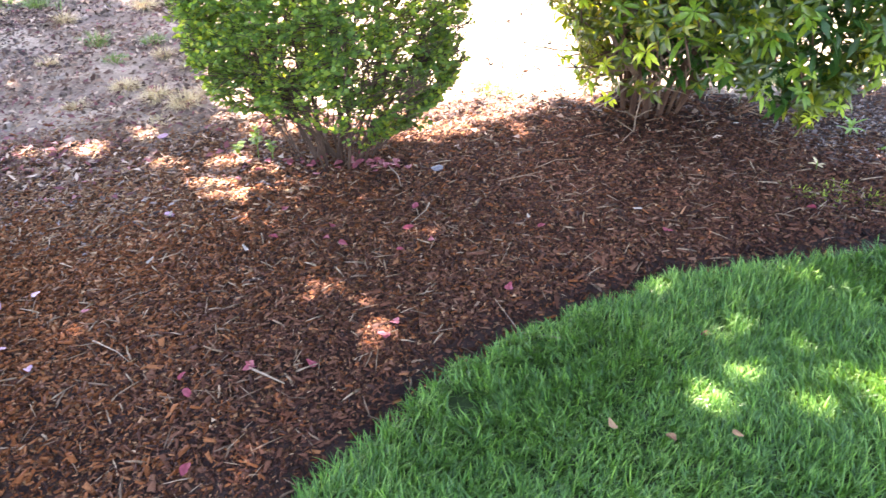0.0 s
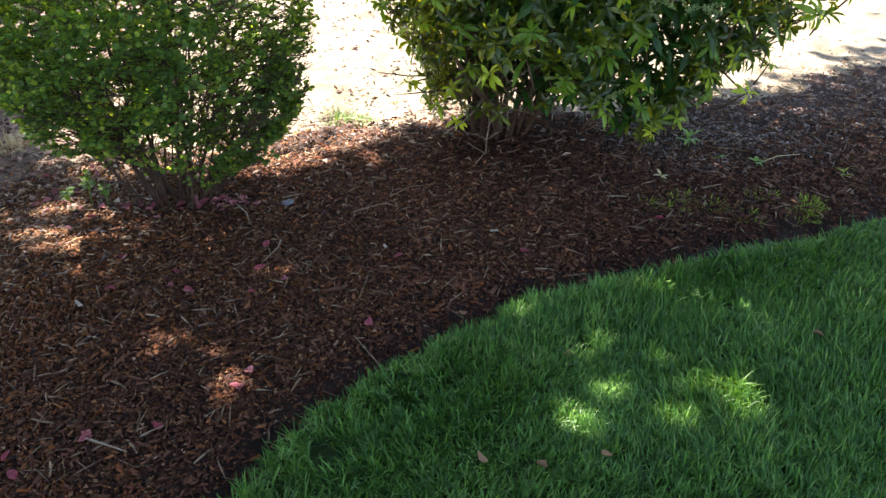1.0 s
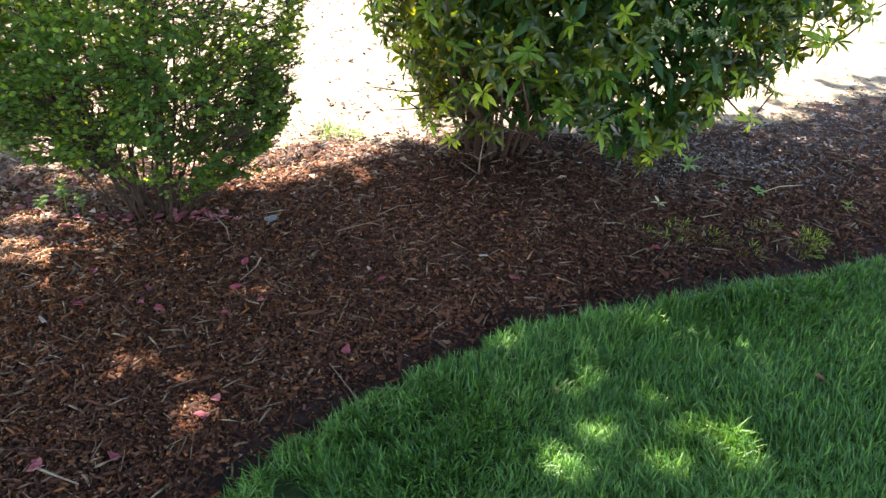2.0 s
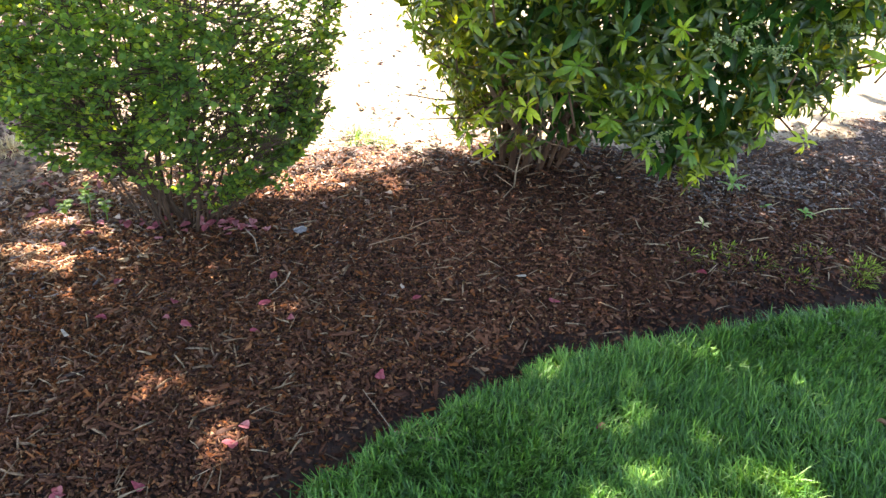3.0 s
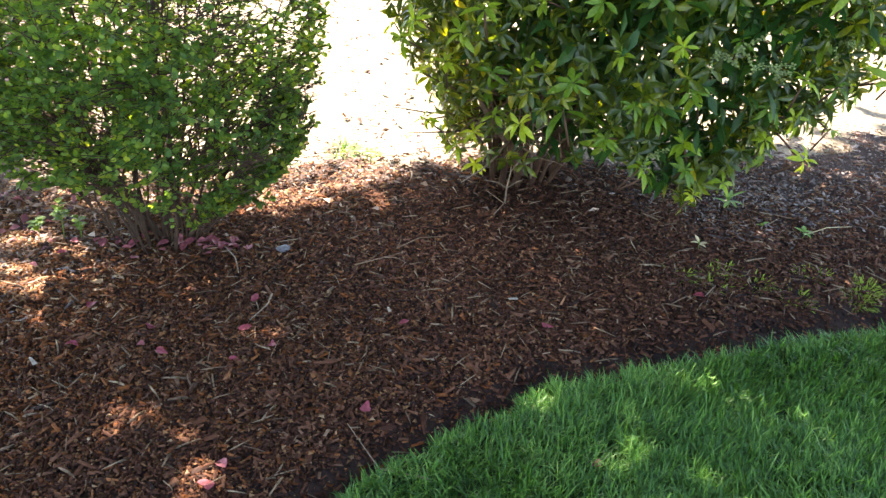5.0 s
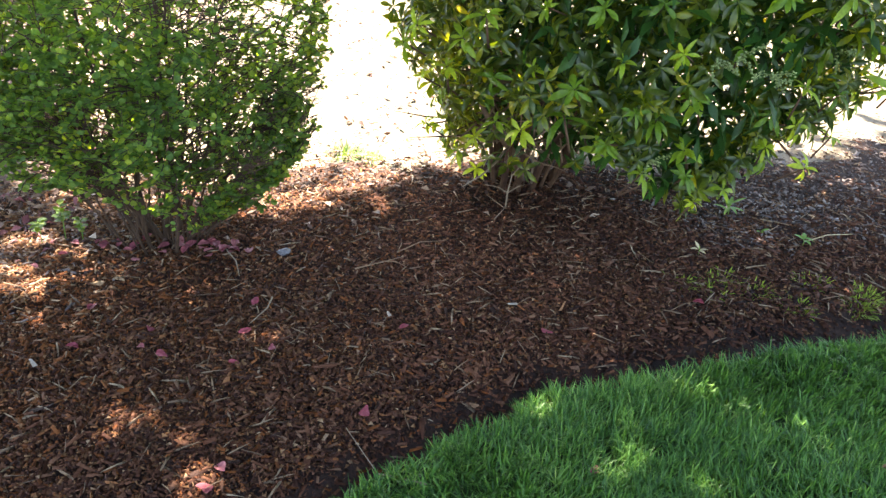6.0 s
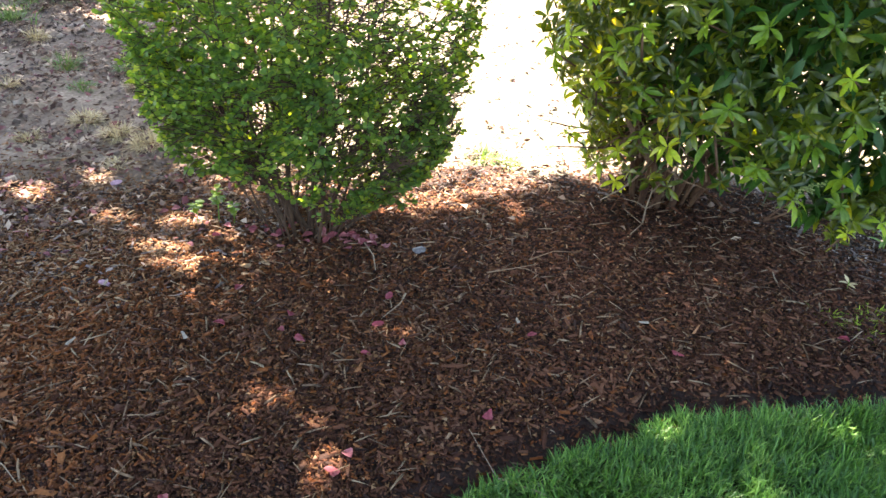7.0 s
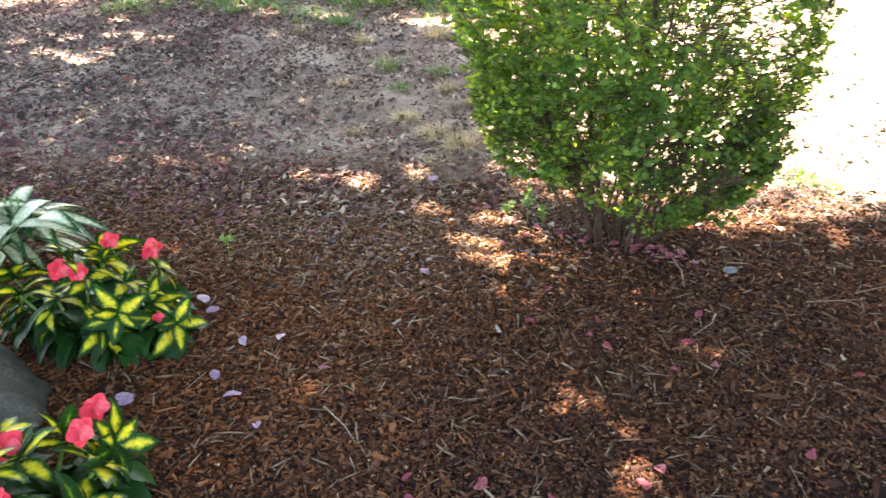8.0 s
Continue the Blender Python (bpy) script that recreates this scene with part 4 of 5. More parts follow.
        under("leaf_whorl", fresh[i % 7], shrub, "", m)

    # side shoots low on the sunny side, and sprays of pale flower buds
    for a, b in (((0.70, 2.60, 0.22), (0.50, 2.58, 0.22)), ((0.76, 2.60, 0.03), (0.66, 2.58, 0.07)), ((0.74, 2.56, 0.30), (0.60, 2.63, 0.28)), ((1.30, 2.16, 0.36), (1.36, 2.0, 0.30)), ((1.36, 2.22, 0.42), (1.45, 2.05, 0.36))):
        a, b = Vector(a) - foot, Vector(b) - foot
        under("twig", mesh_of("twig", *tube([a, a.lerp(b, 0.5) + Vector((0, 0, 0.012)), b], [0.004, 0.0032, 0.0024], 6), [stem_bark], None, True), shrub)
    for k in range(7):
        leaf = leaf_strip(0.05, 0.015, 0.7, 0.4, 4, 1.3)
        q = Vector((0.50 + 0.028 * k, 2.58 + 0.008 * math.sin(2 * k), 0.225)) - foot
        m = Matrix.Translation(q) @ pose(0, 0, 0, rng.uniform(-25, 25), rng.uniform(-10, 35), 90 + 150 * (k % 2) + rng.uniform(-25, 25))
        under("leaf", mesh_of("leaf", *leaf, [young_leaf], None, True), shrub, "", m)
    bead = stone_mesh("bud", (0.0032, 0.0032, 0.0026), 2, bud_green, 1, 0.1)
    beads = ([tuple(w.co) for w in bead.vertices], [tuple(f.vertices) for f in bead.polygons])
    for at_q in ((0.98, 1.86, 0.63), (1.03, 1.85, 0.64), (1.10, 1.85, 0.60), (0.97, 2.06, 0.31), (1.31, 1.93, 0.62)):
        pieces = []
        for j in range(4):
            heading = Vector((rng.gauss(0, 0.5), -0.6 + rng.gauss(0, 0.3), rng.uniform(-0.3, 0.5))).normalized()
            line = wander((0, 0, 0), heading, 0.055, 6, 0.12, rng, -0.06)
            pieces.append(tube(line, [0.0012] * 7, 4))
            for q in line[1:]:
                for side in (-1, 1):
                    shift = q + Vector((rng.gauss(0, 0.002), rng.gauss(0, 0.002), side * 0.004))
                    pieces.append(([Vector(w) + shift for w in beads[0]], beads[1]))
        under("bud_spray", mesh_of("bud_spray", *joined(pieces), [bud_green], None, True), shrub, "drooping spray of pale green flower buds", Matrix.Translation(Vector(at_q) - foot))

    # older leaves in a thick shell behind them
    shapes = []
    for _ in range(8):
        (lv, lf), _stalk = whorl(rng, rng.randint(6, 8), 0.058, 1.8)
        shapes.append(([tuple(q) for q in lv], lf))
    turns, places = [], []
    while len(places) < 3700:
        q, d = skin(rng.choice((rng.uniform(0.88, 1.0), rng.uniform(0.76, 0.96), rng.uniform(0.62, 0.85))))
        if (q.x > 1.5 and rng.random() < 0.4) or (q.y > middle.y + 0.3 and rng.random() < 0.25):
            continue
        if 0.58 < q.x < 0.90 and q.y < 2.58 and q.z < 0.44 and rng.random() < 0.88:
            continue
        axis = (d * 0.8 + Vector((0, 0, 0.25)) + Vector((rng.gauss(0, 0.4), rng.gauss(0, 0.4), rng.gauss(0, 0.4)))).normalized()
        m = axis.to_track_quat("Z", "Y").to_matrix() @ Matrix.Rotation(rng.uniform(0, 6.28), 3, "Z") * rng.uniform(0.7, 1.05)
        turns.append([list(r) for r in m])
        places.append(list(q - foot))
    ob = under("older_foliage", bulk("older_foliage", shapes, rs.randint(0, 8, len(places)), np.array(turns), np.array(places), [old_leaf]), shrub, "dark glossy older leaves")
    ob["kind"] = "stuff"

    # sparse leaves in the shaded middle, its shade put into their dark colour
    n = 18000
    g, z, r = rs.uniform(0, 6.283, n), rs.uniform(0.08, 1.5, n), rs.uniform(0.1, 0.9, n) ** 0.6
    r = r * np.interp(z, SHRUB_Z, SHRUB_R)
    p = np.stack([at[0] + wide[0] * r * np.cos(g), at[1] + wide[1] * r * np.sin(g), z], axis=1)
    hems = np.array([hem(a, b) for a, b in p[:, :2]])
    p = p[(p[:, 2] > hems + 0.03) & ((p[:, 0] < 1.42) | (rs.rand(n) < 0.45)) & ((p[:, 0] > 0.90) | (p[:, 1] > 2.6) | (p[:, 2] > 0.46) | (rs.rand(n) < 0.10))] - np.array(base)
    n = len(p)
    strips = [leaf_strip(1, 0.32, dr, 0.35, 2) for dr in (0.3, 0.6, 0.9)]
    turn = frames_along(rs.normal(0, 1, (n, 3)), np.array([0, 0, 1.0]) + rs.normal(0, 0.5, (n, 3)), rs.uniform(0.055, 0.085, n))
    ob = under("inner_foliage", bulk("inner_foliage", strips, rs.randint(0, 3, n), turn, p, [shaded_inner_leaf]), shrub, "inner leaves coloured dark for the shade inside the shrub")
    ob["kind"] = "stuff"
    return shrub


broad_shrub((1.08, 2.52, 0.90), (0.86, 2.62, 0))

# ---- petals, leaves and stones lying about ----
def petal_mesh(name, length, width, material, rng):
    """A rounded, crumpled petal or leaf about its middle."""
    cup, twist, ph = rng.uniform(-0.5, 0.9), rng.uniform(-0.5, 0.5), rng.uniform(0, 6)
    verts, faces = [(0, 0, 0.002)], []
    for ring in (0.55, 1.0):
        for k in range(12):
            g = 2 * math.pi * k / 12
            r = ring * (1 + 0.12 * math.sin(3 * g + ph) + rng.uniform(-0.07, 0.07)) * (1.12 if k == 0 else 1)
            x, y = r * math.cos(g) * length / 2, r * math.sin(g) * width / 2 * (1 - 0.3 * math.cos(g))
            verts.append((x, y, 0.002 + length * (0.28 * cup * r * r * abs(math.sin(g)) + 0.3 * twist * x * y / (length * width) + 0.05 * r * math.sin(2 * g + ph))))
    for k in range(12):
        j = (k + 1) % 12
        faces += [(0, 1 + k, 1 + j), (1 + k, 13 + k, 13 + j, 1 + j)]
    return mesh_of(name, verts, faces, [material], None, True)


def strew(name, spots, meshes, label, category, group, rng, z=0.016, sizes=(0.8, 1.2)):
    for i, (px, py) in enumerate(spots):
        ob = under(name, meshes[i % len(meshes)])
        s = rng.uniform(*sizes)
        ob.matrix_basis = pose(px, py, ground_z(px, py) + z, rng.uniform(-18, 18), rng.uniform(-18, 18), rng.uniform(0, 360)) @ Matrix.Scale(s, 4)
        tagged(ob, label, category, group)


rng = random.Random(41)
PINK = [(-0.204, 1.808), (-0.395, 1.856), (-0.38, 2.007), (-0.086, 1.397), (0.651, 1.779), (1.06, 1.843), (-0.372, 1.326), (-0.01, 2.0),
        (0.03, 1.79), (-0.05, 1.75), (-0.06, 1.44), (-0.08, 1.39), (-0.24, 1.91), (-0.25, 1.84), (-0.03, 1.87), (0.33, 1.85), (0.21, 1.56),
        (-0.49, 2.25), (-0.45, 1.05), (-0.49, 1.25), (-0.24, 1.32), (-0.51, 1.3), (-0.37, 1.31), (-0.81, 1.58)]
strew("pink_petal", PINK, [petal_mesh("pink_petal", 0.027, 0.017, pink_petal, rng) for _ in range(4)],
      "fallen deep pink flower petal lying on mulch", "petal", "pink petals on the mulch", rng)
LILAC = [(-1.225, 1.75), (-1.17, 1.706), (-1.041, 1.625), (-1.033, 1.484), (-0.961, 1.433), (-1.166, 1.349), (-1.18, 1.36), (-0.86, 1.36), (-0.96, 1.66), (-0.88, 2.6), (-0.71, 2.01)]
strew("lilac_petal", LILAC, [petal_mesh("lilac_petal", 0.036, 0.023, lilac_petal, rng) for _ in range(3)],
      "fallen pale lilac flower petal lying on mulch", "petal", "lilac petals on the mulch", rng)
RED = [(-0.13 + rng.gauss(0, 0.06), 2.255 + rng.gauss(0, 0.03)) for _ in range(26)] + [(-0.36 + rng.gauss(0, 0.04), 2.26 + rng.gauss(0, 0.03)) for _ in range(9)] + [(0.616, 1.345), (-0.47, 2.3), (-0.55, 2.2)]
rose_leaf = surface("rose_leaf", [(0.0, (0.12, 0.025, 0.035)), (0.6, (0.25, 0.065, 0.075)), (1.0, (0.40, 0.16, 0.16))], 0.65, "object", 0.6, 60, 0.2, through_light=0.2, tint=(1.2, 0.9, 0.9))
strew("red_leaf", RED, [petal_mesh("red_leaf", 0.026, 0.019, rose_leaf, rng) for _ in range(4)],
      "fallen rosy red leaf lying under a shrub", "leaf", "red leaves under the shrub", rng, 0.02)
TAN = [(-0.372, 2.048), (0.349, 1.067), (0.451, 1.03), (0.572, 1.023), (-0.378, 2.084), (-0.34, 2.05), (1.61, 2.24), (0.437, 1.574), (1.14, 1.24)]
tan_leaf = surface("tan_leaf", [(0.0, (0.13, 0.06, 0.03)), (1.0, (0.26, 0.16, 0.08))], 0.7, "object", 0.6, 40, 0.3)
strew("tan_leaf", TAN, [petal_mesh("tan_leaf", 0.025, 0.015, tan_leaf, rng) for _ in range(3)],
      "dry curled tan leaf lying on the ground", "leaf", "tan leaves on the ground", rng, 0.03)
CHIP = [(0.602, 1.896), (0.301, 1.905), (-0.461, 1.803), (-0.707, 2.013), (-0.71, 1.79)]
pale_wood = surface("pale_wood", [(0.0, (0.17, 0.13, 0.10)), (1.0, (0.31, 0.26, 0.21))], 0.7, "object", 0.6, 60)
for px, py in CHIP:
    v, f = chip_shape(rng, 0.5, 0.3)
    bm = bmesh.new()
    bv = [bm.verts.new((a * 0.024, b * 0.009, c * 0.004)) for a, b, c in v]
    for q in f + [(3, 2, 1, 0)]:
        bm.faces.new([bv[i] for i in q])
    bmesh.ops.bevel(bm, geom=bm.edges[:], offset=0.0008, segments=1, affect="EDGES")
    me = bpy.data.meshes.new("pale_chip")
    bm.to_mesh(me)
    me.materials.append(pale_wood)
    ob = under("pale_chip", me, None, "", pose(px, py, ground_z(px, py) + 0.02, rng.uniform(-12, 12), rng.uniform(-12, 12), rng.uniform(0, 180)))
    tagged(ob, "pale weathered wood chip lying on dark mulch", "wood chip", "pale chips on the mulch")


for px, py, s, sd in ((0.062, 2.225, 0.018, 1),):
    ob = under("pebble", stone_mesh("pebble", (s, s * 0.7, s * 0.45), sd, pebble_grey), None, "", pose(px, py, ground_z(px, py) + 0.013, 0, 0, 20 * sd))
    tagged(ob, "smooth pale blue-grey pebble lying on the ground", "pebble", "pebbles on the ground")

# ---- twigs and sticks ----
def stick(points, radius, label, material=pale_bark, forks=()):
    first = Vector((*points[0][:2], 0))
    local = [Vector(p) - first + Vector((0, 0, ground_z(p[0], p[1]))) for p in points]
    pieces = [tube(local, [radius * (1 - 0.6 * i / (len(local) - 1)) for i in range(len(local))], 6)]
    for i, d in forks:
        pieces.append(tube([local[i], local[i] + Vector(d) * 0.5 + Vector((0.004, 0, 0.006)), local[i] + Vector(d)], [radius * 0.7, radius * 0.55, radius * 0.3], 5))
    ob = under("twig", mesh_of("twig", *joined(pieces), [material], None, True))
    ob.location = first
    return tagged(ob, label, "twig")


stick([(0.72, 2.43, 0.0), (0.725, 2.44, 0.05), (0.735, 2.445, 0.10), (0.735, 2.45, 0.15)], 0.003, "bare dead twig standing upright in mulch beside a shrub", pale_bark,
      [(1, (0.05, -0.01, 0.03)), (1, (-0.07, 0.0, 0.03)), (2, (0.03, 0.0, 0.04))])
stick([(-1.30, 2.68, 0.01), (-1.22, 2.72, 0.016), (-1.15, 2.72, 0.012), (-1.08, 2.78, 0.016), (-1.04, 2.84, 0.012), (-1.0, 2.93, 0.014)], 0.0032, "crooked grey fallen stick on dry dirt")
stick([(0.24, 2.12, 0.016), (0.32, 2.145, 0.02), (0.38, 2.18, 0.018)], 0.0018, "thin pale fallen twig on mulch", splinter_wood, [(1, (0.05, -0.03, 0.0))])
stick([(0.36, 2.20, 0.016), (0.43, 2.24, 0.024), (0.50, 2.25, 0.016)], 0.0016, "thin tan stalk lying on mulch", splinter_wood, [(0, (0.02, 0.05, 0.0))])
stick([(-0.09, 2.25, 0.02), (-0.06, 2.18, 0.024), (-0.05, 2.11, 0.018)], 0.0025, "thin pale stick on mulch beside a shrub")
stick([(0.03, 2.02, 0.016), (0.02, 1.96, 0.024), (-0.02, 1.90, 0.018)], 0.0025, "thin tan stick lying on mulch")
stick([(-0.38, 1.32, 0.016), (-0.33, 1.28, 0.022), (-0.29, 1.26, 0.018)], 0.003, "short grey-brown twig on mulch")
stick([(1.53, 2.12, 0.02), (1.60, 2.13, 0.024), (1.68, 2.13, 0.018)], 0.0018, "thin straw-coloured runner lying on mulch", straw)
stick([(-0.75, 1.45, 0.016), (-0.68, 1.40, 0.022), (-0.64, 1.36, 0.018)], 0.002, "thin pale twig on mulch")
stick([(0.30, 1.35, 0.02), (0.22, 1.42, 0.024), (0.17, 1.52, 0.018)], 0.002, "thin brown twig lying at the lawn edge")
stick([(-1.36, 1.815, 0.02), (-1.33, 1.80, 0.026), (-1.29, 1.785, 0.02)], 0.004, "short dark broken twig on mulch beside flowers", stem_bark)
stick([(0.66, 2.33, 0.02), (0.70, 2.37, 0.035), (0.66, 2.44, 0.05)], 0.0022, "thin bare twig lying on mulch beside a shrub")


# ---- weeds and tufts ----
def tuft(name, px, py, count, height, width, material, label, category, seed, spread=0.6, foot=0.025):
    rs = np.random.RandomState(seed)
    n = count
    g = rs.uniform(0, 6.283, n)
    r = foot * np.sqrt(rs.rand(n))
    h = height * rs.uniform(0.5, 1.1, n)
    turn = turns_of(g + rs.normal(0, 0.4, n), np.abs(rs.normal(spread * 0.6, spread * 0.5, n)), rs.normal(0, 0.2, n), h, np.full(n, width), h)
    place = np.stack([np.cos(g) * r, np.sin(g) * r, np.full(n, -0.004)], axis=1)
    ob = under(name, bulk(name, blades, rs.randint(0, 4, n), turn, place, [material]))
    ob.location = (px, py, ground_z(px, py))
    return tagged(ob, label, category)


DRY = [(-1.30, 2.94, 0.07), (-1.16, 3.12, 0.07), (-0.86, 2.89, 0.08), (-1.59, 3.45, 0.06), (-0.92, 2.74, 0.05), (-0.78, 3.0, 0.08), (-1.1, 3.5, 0.06),
       (-1.75, 4.1, 0.08), (-2.15, 4.25, 0.07), (-0.95, 3.35, 0.06), (-1.0, 2.98, 0.06), (-1.4, 4.3, 0.08), (0.52, 3.03, 0.03)]
for i, (px, py, h) in enumerate(DRY):
    tagged(tuft("dry_grass_tuft", px, py, 380, h * (0.6 + 0.1 * (i % 4)), 0.0024, straw, "dry straw-coloured grass tuft on bare dirt", "grass tuft", 60 + i, 1.35, 0.035 + 0.009 * (i % 3)), group="dry grass tufts")
GREEN = [(-1.47, 3.73, 0.08), (-2.0, 4.4, 0.10), (-1.92, 4.88, 0.2), (-1.7, 4.95, 0.22), (-2.1, 5.0, 0.24), (-1.5, 5.05, 0.24), (-1.8, 5.2, 0.28), (-1.3, 5.1, 0.26), (-2.3, 5.2, 0.26), (-2.5, 4.85, 0.12), (-2.74, 4.52, 0.08), (-2.25, 4.9, 0.13), (-1.25, 4.8, 0.12), (-1.2, 3.7, 0.05), (-1.3, 3.45, 0.04), (-2.95, 4.75, 0.1), (0.27, 2.90, 0.05), (0.36, 2.86, 0.03)]
for i, (px, py, h) in enumerate(GREEN):
    tagged(tuft("green_grass_tuft", px, py, 170, h, 0.003, field_grass, "fresh green weedy grass tuft on bare dirt", "grass tuft", 90 + i, 0.7, 0.05), group="green grass tufts")
x, y = R.uniform(-3.6, -0.6, 16000), R.uniform(4.3, 5.8, 16000)
p = np.stack([x, y, np.zeros(len(x))], axis=1)
keep = R.rand(len(x)) < np.clip((0.6 * lumps(p, 0.35, 5) + 0.4 * lumps(p, 0.12, 6) - 0.42) / 0.2, 0, 1) * np.clip((y - 4.3 - 0.15 * np.sin(4 * x)) / 0.5, 0.0, 1)
x, y = x[keep], y[keep]
n = len(x)
h = R.uniform(0.03, 0.10, n)
turn = turns_of(R.uniform(0, 6.283, n), np.abs(R.normal(0.1, 0.35, n)), R.normal(0, 0.3, n), h, R.uniform(0.003, 0.006, n), h)
tagged(under("rough_grass", bulk("rough_grass", blades, R.randint(0, 4, n), turn, np.stack([x, y, relief(x, y) - 0.003], axis=1), [field_grass])),
       "patchy rough green grass at the far side of bare dirt", "grass", kind="stuff")
MOSSY = [(1.161, 1.948), (1.13, 1.9), (1.06, 1.95), (1.25, 1.91), (1.43, 1.93), (1.54, 1.86), (1.49, 1.81), (1.33, 1.83), (1.528, 1.847), (1.20, 1.96)]
for i, (px, py) in enumerate(MOSSY):
    tagged(tuft("low_weed", px, py, 130, 0.034, 0.0034, moss, "low yellow-green creeping weed in mulch", "weed", 130 + i, 1.3, 0.035), group="low weeds in the mulch")


def seedling(px, py, count, size, label, seed, height=0.03, material=weed_leaf, slim=0.4):
    rng = random.Random(seed)
    plant = thing("seedling", label, "weed", (px, py, ground_z(px, py)), "seedlings in the mulch")
    under("stem", mesh_of("stem", *tube([(0, 0, -0.01), (0.003, 0, height * 0.6), (0.002, 0.003, height)], [0.0016, 0.0014, 0.001], 5), [weed_leaf], None, True), plant)
    for k in range(count):
        v, f = leaf_strip(size, size * slim, rng.uniform(0.2, 0.8), 0.3, 4)
        under("leaf", mesh_of("leaf", v, f, [material], None, True), plant, "",
              pose(0.002, 0.002, height * rng.uniform(0.5, 1), 0, -rng.uniform(5, 45), 360 * k / count + rng.uniform(-25, 25)))
    return plant


seedling(1.39, 2.32, 9, 0.055, "pale green feathery weed beside a shrub", 1, 0.05, weed_leaf, 0.22)
seedling(1.52, 2.12, 5, 0.032, "small bright green seedling in dark mulch", 2)
seedling(1.43, 2.19, 3, 0.025, "tiny pale green seedling in dark mulch", 3, 0.02)
seedling(1.18, 2.09, 4, 0.026, "small withered pale seedling in dark mulch", 4, 0.03, straw)
seedling(1.73, 1.98, 5, 0.03, "small thin-leaved weed in dark mulch", 5, 0.03, moss, 0.2)
seedling(-1.265, 1.95, 8, 0.032, "small bright green seedling in brown mulch", 6, 0.075, sucker_leaf, 0.6)
seedling(-0.51, 2.36, 16, 0.027, "low yellow-green sucker shoot beside a shrub", 7, 0.11, sucker_leaf, 0.7)
seedling(-0.565, 2.34, 13, 0.026, "low yellow-green sucker shoot beside a shrub", 8, 0.08, sucker_leaf, 0.7)
seedling(-0.46, 2.33, 12, 0.024, "low green sucker shoot beside a shrub", 10, 0.07, sucker_leaf, 0.7)
seedling(0.33, 2.84, 5, 0.05, "bright green sprig in sunlit dirt", 9, 0.02, weed_leaf, 0.2)

# ---- boulder and flowering plants ----
ob = under("boulder", stone_mesh("boulder", (0.34, 0.27, 0.22), 7, boulder_grey, 5, 0.3), None, "", pose(-1.56, 1.10, 0.01, 4, 24, 25))
tagged(ob, "large rounded grey-brown boulder half buried in mulch", "boulder")


def two_tone_leaf(length, width, droop, fold, inner, rng, material, n=8):
    """A leaf along +x, pale down its middle by the share inner."""
    verts, faces, tones = [], [], []
    for i in range(n + 1):
        s = i / n
        w = width * 0.5 * (math.sin(math.pi * s ** 0.8) ** 0.9 if 0 < s < 1 else (0.05 if s == 0 else 0.0))
        mid = math.sin(math.pi * min(max((s + 0.02) / 0.98, 0), 1)) ** 0.6
        x, z = length * (s - 0.1 * droop * s * s), -droop * length * s * s * 0.5
        for f in (-1, -0.55, 0, 0.55, 1):
            verts.append((x, f * w, z + fold * abs(f) * w + 0.0025 * math.sin(9 * s + 2 * f) * f))
            tones.append(mid * max(0.0, min(1.0, 0.5 + (inner - abs(f)) * 1.1)) + rng.uniform(-0.12, 0.12))
    for i in range(n):
        for j in range(4):
            a = 5 * i + j
            faces.append((a, a + 5, a + 6, a + 1))
    me = mesh_of("leaf", verts, faces, [material], None, True)
    me.attributes.new("tone", "FLOAT", "POINT").data.foreach_set("value", tones)
    return me


def blossom(rng, size):
    """Five broad rounded petals that overlap in a shallow dish."""
    pieces = []
    rows, cols = 7, 5
    for k in range(5):
        v, f = [], []
        for i in range(rows + 1):
            u = i / rows
            half = 0.50 * size * (math.sin(math.pi * u ** 0.75) ** 0.55 if 0 < u < 1 else (0.12 if i == 0 else 0.03))
            for j in range(cols):
                w = 2 * j / (cols - 1) - 1
                v.append((size * (u - 0.07 * u * (1 - abs(w)) * (u > 0.8)), half * w, size * (0.30 * u - 0.30 * u * u + 0.05 * w * w + 0.03 * math.sin(5 * w + 4 * u + k)) + 0.0010 * k))
        for i in range(rows):
            for j in range(cols - 1):
                a = i * cols + j
                f.append((a, a + cols, a + cols + 1, a + 1))
        m = Matrix.Rotation(2 * math.pi * k / 5 + rng.uniform(-0.12, 0.12), 3, "Z") @ Matrix.Rotation(rng.uniform(-0.12, 0.22), 3, "Y") @ Matrix.Rotation(rng.uniform(-0.18, 0.18), 3, "X") * rng.uniform(0.9, 1.12)
        pieces.append(([m @ Vector(q) for q in v], f))
    return joined(pieces)


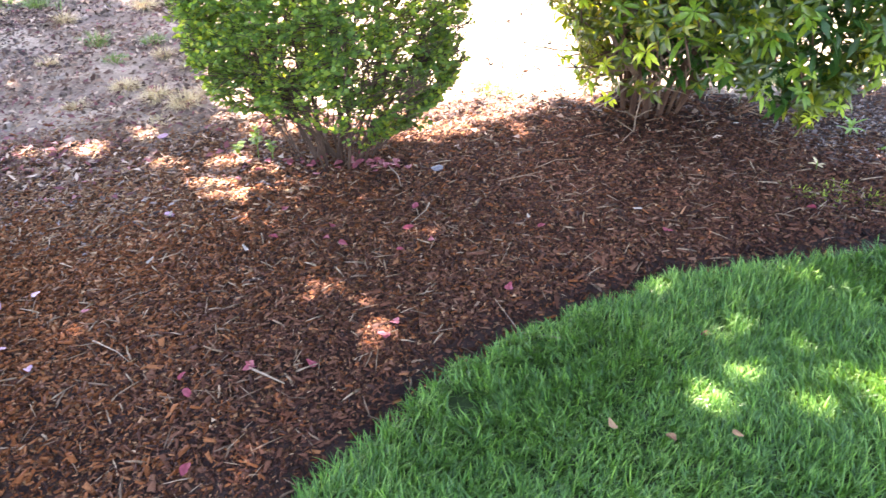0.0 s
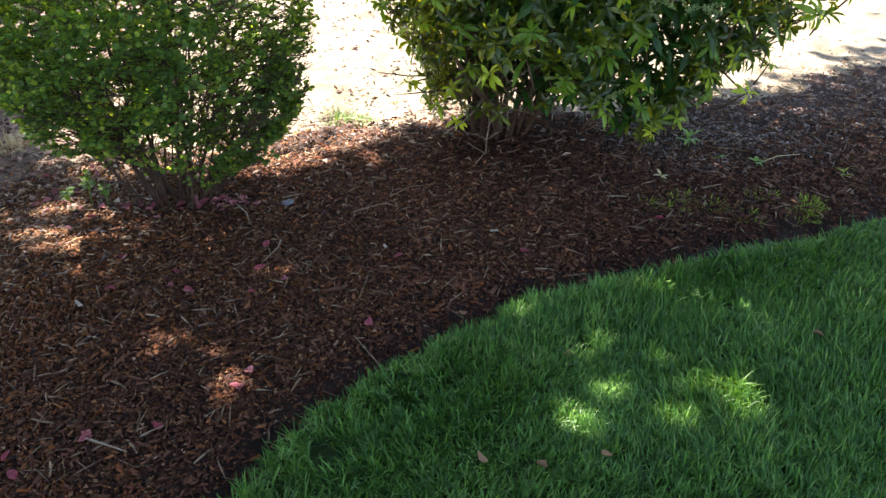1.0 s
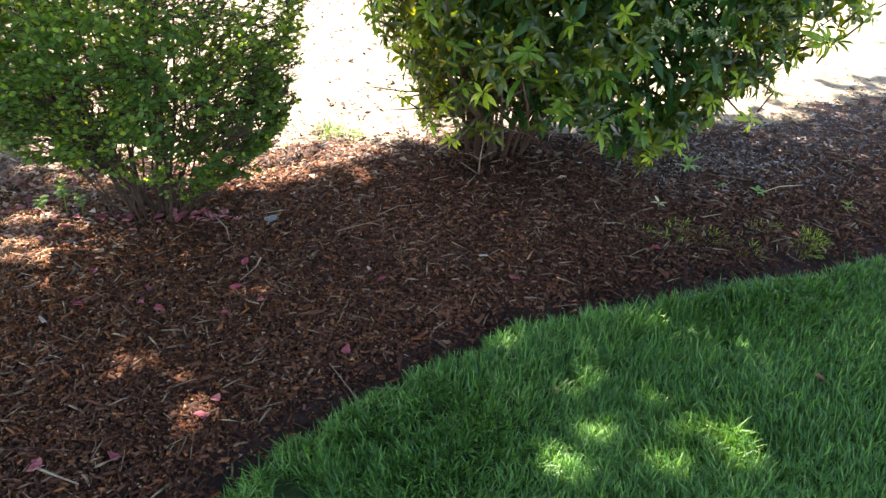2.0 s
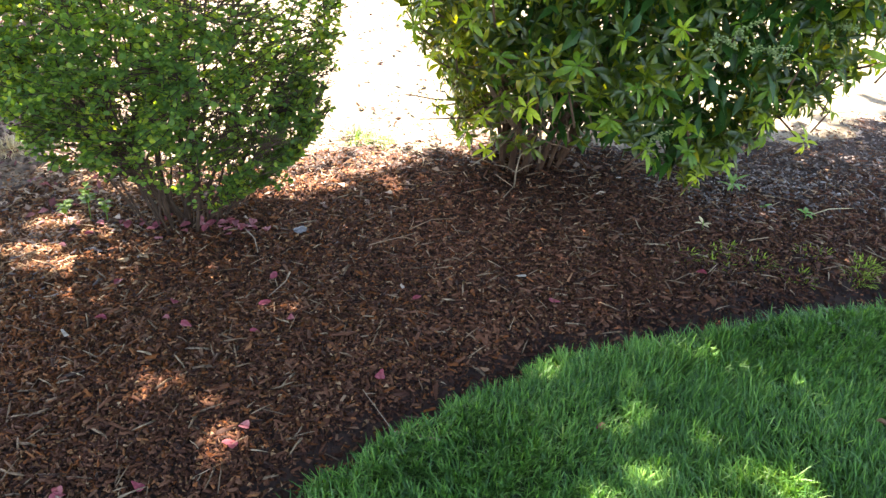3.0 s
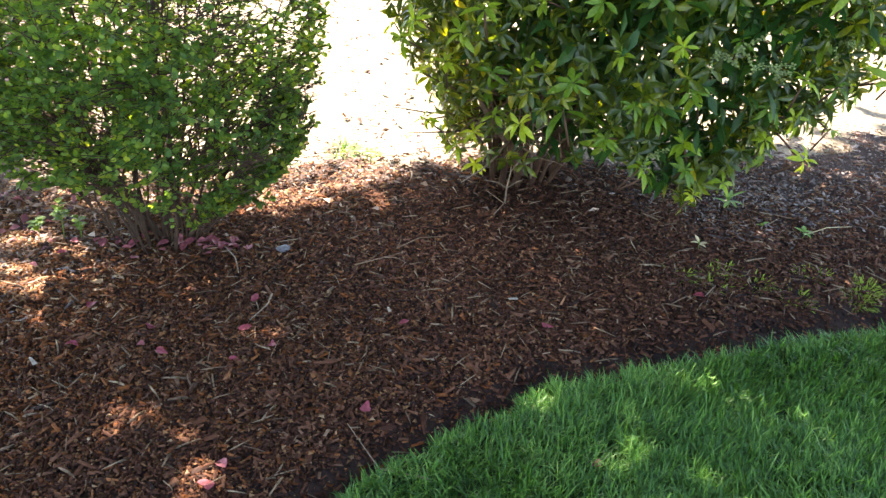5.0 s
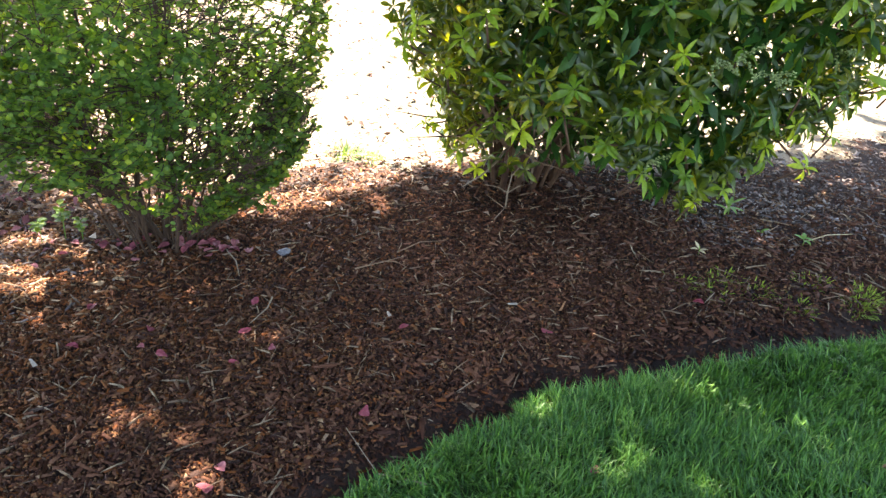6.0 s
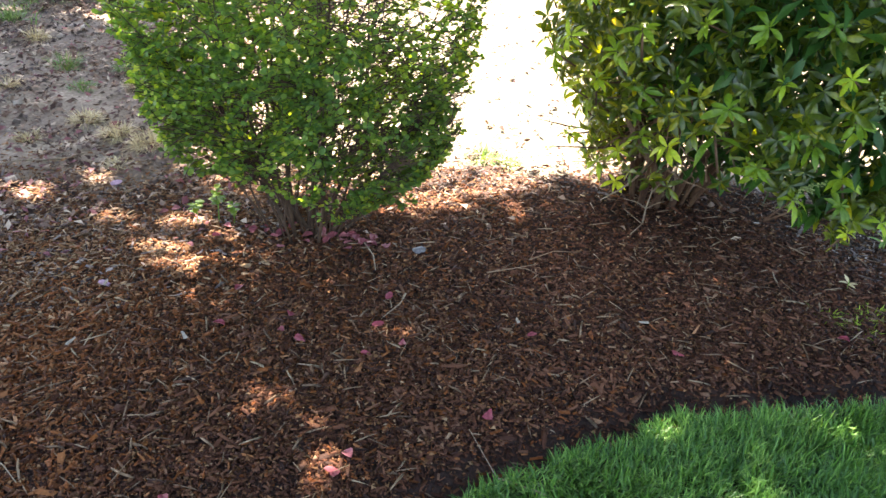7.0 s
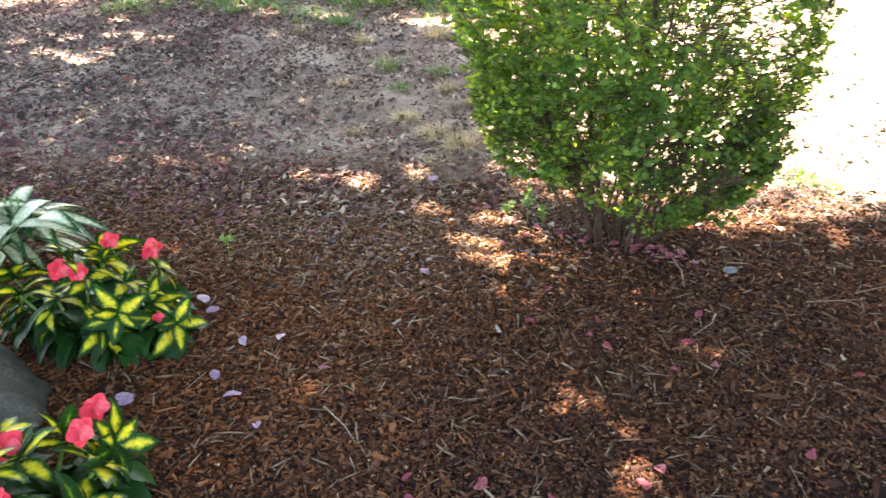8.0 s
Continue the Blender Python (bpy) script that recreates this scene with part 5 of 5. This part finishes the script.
def impatiens(at, rosettes, blooms, seed):
    """rosettes and blooms: places relative to the foot of the plant."""
    rng = random.Random(seed)
    plant = thing("impatiens", "bushy plant with yellow-centred green leaves and coral-red flowers beside a boulder", "flower", at, "flowering plants")
    kinds = []
    for _ in range(9):
        kinds.append(two_tone_leaf(rng.uniform(0.085, 0.108), rng.uniform(0.038, 0.047), rng.uniform(0.3, 1.2), rng.uniform(0.12, 0.35), rng.choice((rng.uniform(0.0, 0.35), rng.uniform(0.5, 0.8), rng.uniform(0.6, 0.95))), rng, leaf_yellow))
    dark = two_tone_leaf(0.10, 0.043, 0.7, 0.25, -0.6, rng, shaded_lower_leaf)
    for cxx, cyy, czz in rosettes:
        stem = [(cxx * 0.2, cyy * 0.2, -0.01), (cxx * 0.6, cyy * 0.6, czz * 0.5), (cxx, cyy, czz)]
        under("stem", mesh_of("stem", *tube(stem, [0.005, 0.0045, 0.0035], 6), [weed_leaf], None, True), plant)
        tilt = Vector((cxx, cyy, 0.16)).normalized().to_track_quat("Z", "Y").to_matrix().to_4x4()
        tilt = tilt @ pose(0, 0, 0, rng.gauss(0, 20), rng.gauss(0, 20), rng.uniform(0, 360))
        for k in range(7):
            inner = k / 7
            m = Matrix.Translation((cxx, cyy, czz + 0.012 * inner)) @ tilt @ pose(0, 0, 0, rng.uniform(-15, 15), -(rng.uniform(-5, 18) + 48 * inner), 137.5 * k + rng.uniform(-14, 14)) @ Matrix.Scale(rng.uniform(0.85, 1.1) * (1 - 0.35 * inner), 4)
            under("leaf", rng.choice(kinds), plant, "", m)
        # low leaves in the darkened green deepen the shade below each rosette
        for k in range(13):
            m = Matrix.Translation((cxx * 0.9, cyy * 0.9, czz * rng.uniform(0.2, 0.8))) @ pose(0, 0, 0, rng.uniform(-20, 20), rng.uniform(-10, 35), 40 * k + rng.uniform(-30, 30))
            under("leaf", dark, plant, "", m)
    for bx, by, bz, size in blooms:
        head = Vector((bx, by, bz))
        face = (Vector((0.25, -0.55, 0.75)) + Vector((rng.gauss(0, 0.15), rng.gauss(0, 0.15), 0))).normalized()
        v, f = blossom(rng, size)
        m = Matrix.Translation(head) @ face.to_track_quat("Z", "Y").to_matrix().to_4x4() @ pose(0, 0, 0, 0, 0, rng.uniform(0, 72))
        flower = under("flower", mesh_of("flower", v, f, [flower_red], None, True), plant, "coral-red five-petalled flower", m)
        under("eye", stone_mesh("eye", (0.0018, 0.0018, 0.0016), 3, flower_eye, 2, 0.1), flower, "pale pink flower centre", Matrix.Translation((0, 0, 0.004)))
        under("stalk", mesh_of("stalk", *tube([head + Vector((0, 0.01, -0.05)), head + Vector((0, 0.004, -0.02)), head], [0.0018, 0.0016, 0.0014], 5), [weed_leaf], None, True), plant)
    return plant


impatiens((-1.43, 1.54, -0.012),
          [(0.02, -0.06, 0.16), (0.16, -0.04, 0.13), (-0.10, -0.05, 0.15), (0.05, 0.07, 0.19), (0.26, 0.02, 0.08), (0.17, 0.11, 0.17), (-0.08, 0.09, 0.18), (0.12, -0.06, 0.09), (0.21, 0.08, 0.10), (-0.18, 0.02, 0.14), (0.06, 0.0, 0.18), (0.0, 0.14, 0.17), (0.12, 0.05, 0.15), (0.2, 0.03, 0.12), (-0.02, -0.05, 0.11), (-0.12, -0.04, 0.11)],
          [(0.0, -0.01, 0.215, 0.030), (0.05, -0.01, 0.21, 0.025), (0.16, 0.12, 0.215, 0.028), (0.04, 0.12, 0.22, 0.024), (0.25, -0.02, 0.13, 0.014)], 71)
impatiens((-1.10, 0.98, 0.0),
          [(0.0, 0.04, 0.17), (0.10, 0.10, 0.13), (0.14, 0.0, 0.12), (-0.08, 0.08, 0.16), (0.04, -0.08, 0.15), (-0.12, -0.04, 0.14), (0.05, 0.14, 0.10), (-0.02, -0.02, 0.18), (0.11, 0.14, 0.14), (0.12, 0.03, 0.10), (0.02, 0.12, 0.15), (0.1, -0.1, 0.12)],
          [(0.08, 0.153, 0.212, 0.029), (0.10, 0.09, 0.217, 0.026), (-0.028, 0.05, 0.192, 0.029), (-0.06, 0.03, 0.205, 0.025), (0.06, -0.06, 0.2, 0.022)], 72)

rng = random.Random(77)
silver = thing("silver_leaved_plant", "arching plant with long silver-white leaves edged green in mulch", "plant", (-1.84, 1.80, 0))
for k in range(36):
    me = two_tone_leaf(rng.uniform(0.15, 0.21), rng.uniform(0.044, 0.060), rng.uniform(1.2, 1.9), 0.22, rng.uniform(0.6, 1.0), rng, leaf_silver, 10)
    under("leaf", me, silver, "", pose(rng.gauss(0, 0.04), rng.gauss(0, 0.04), 0.08 + 0.08 * k / 36, rng.uniform(-20, 20), -(10 + 34 * k / 36 + rng.uniform(-8, 8)), rng.gauss(-10, 75)))
for k in range(4):
    under("stem", mesh_of("stem", *tube([(0.01 * k - 0.02, 0, -0.01), (0.012 * k - 0.02, 0.006 * k, 0.1), (0.015 * k - 0.02, 0.008 * k, 0.2)], [0.005, 0.004, 0.003], 6), [weed_leaf], None, True), silver)
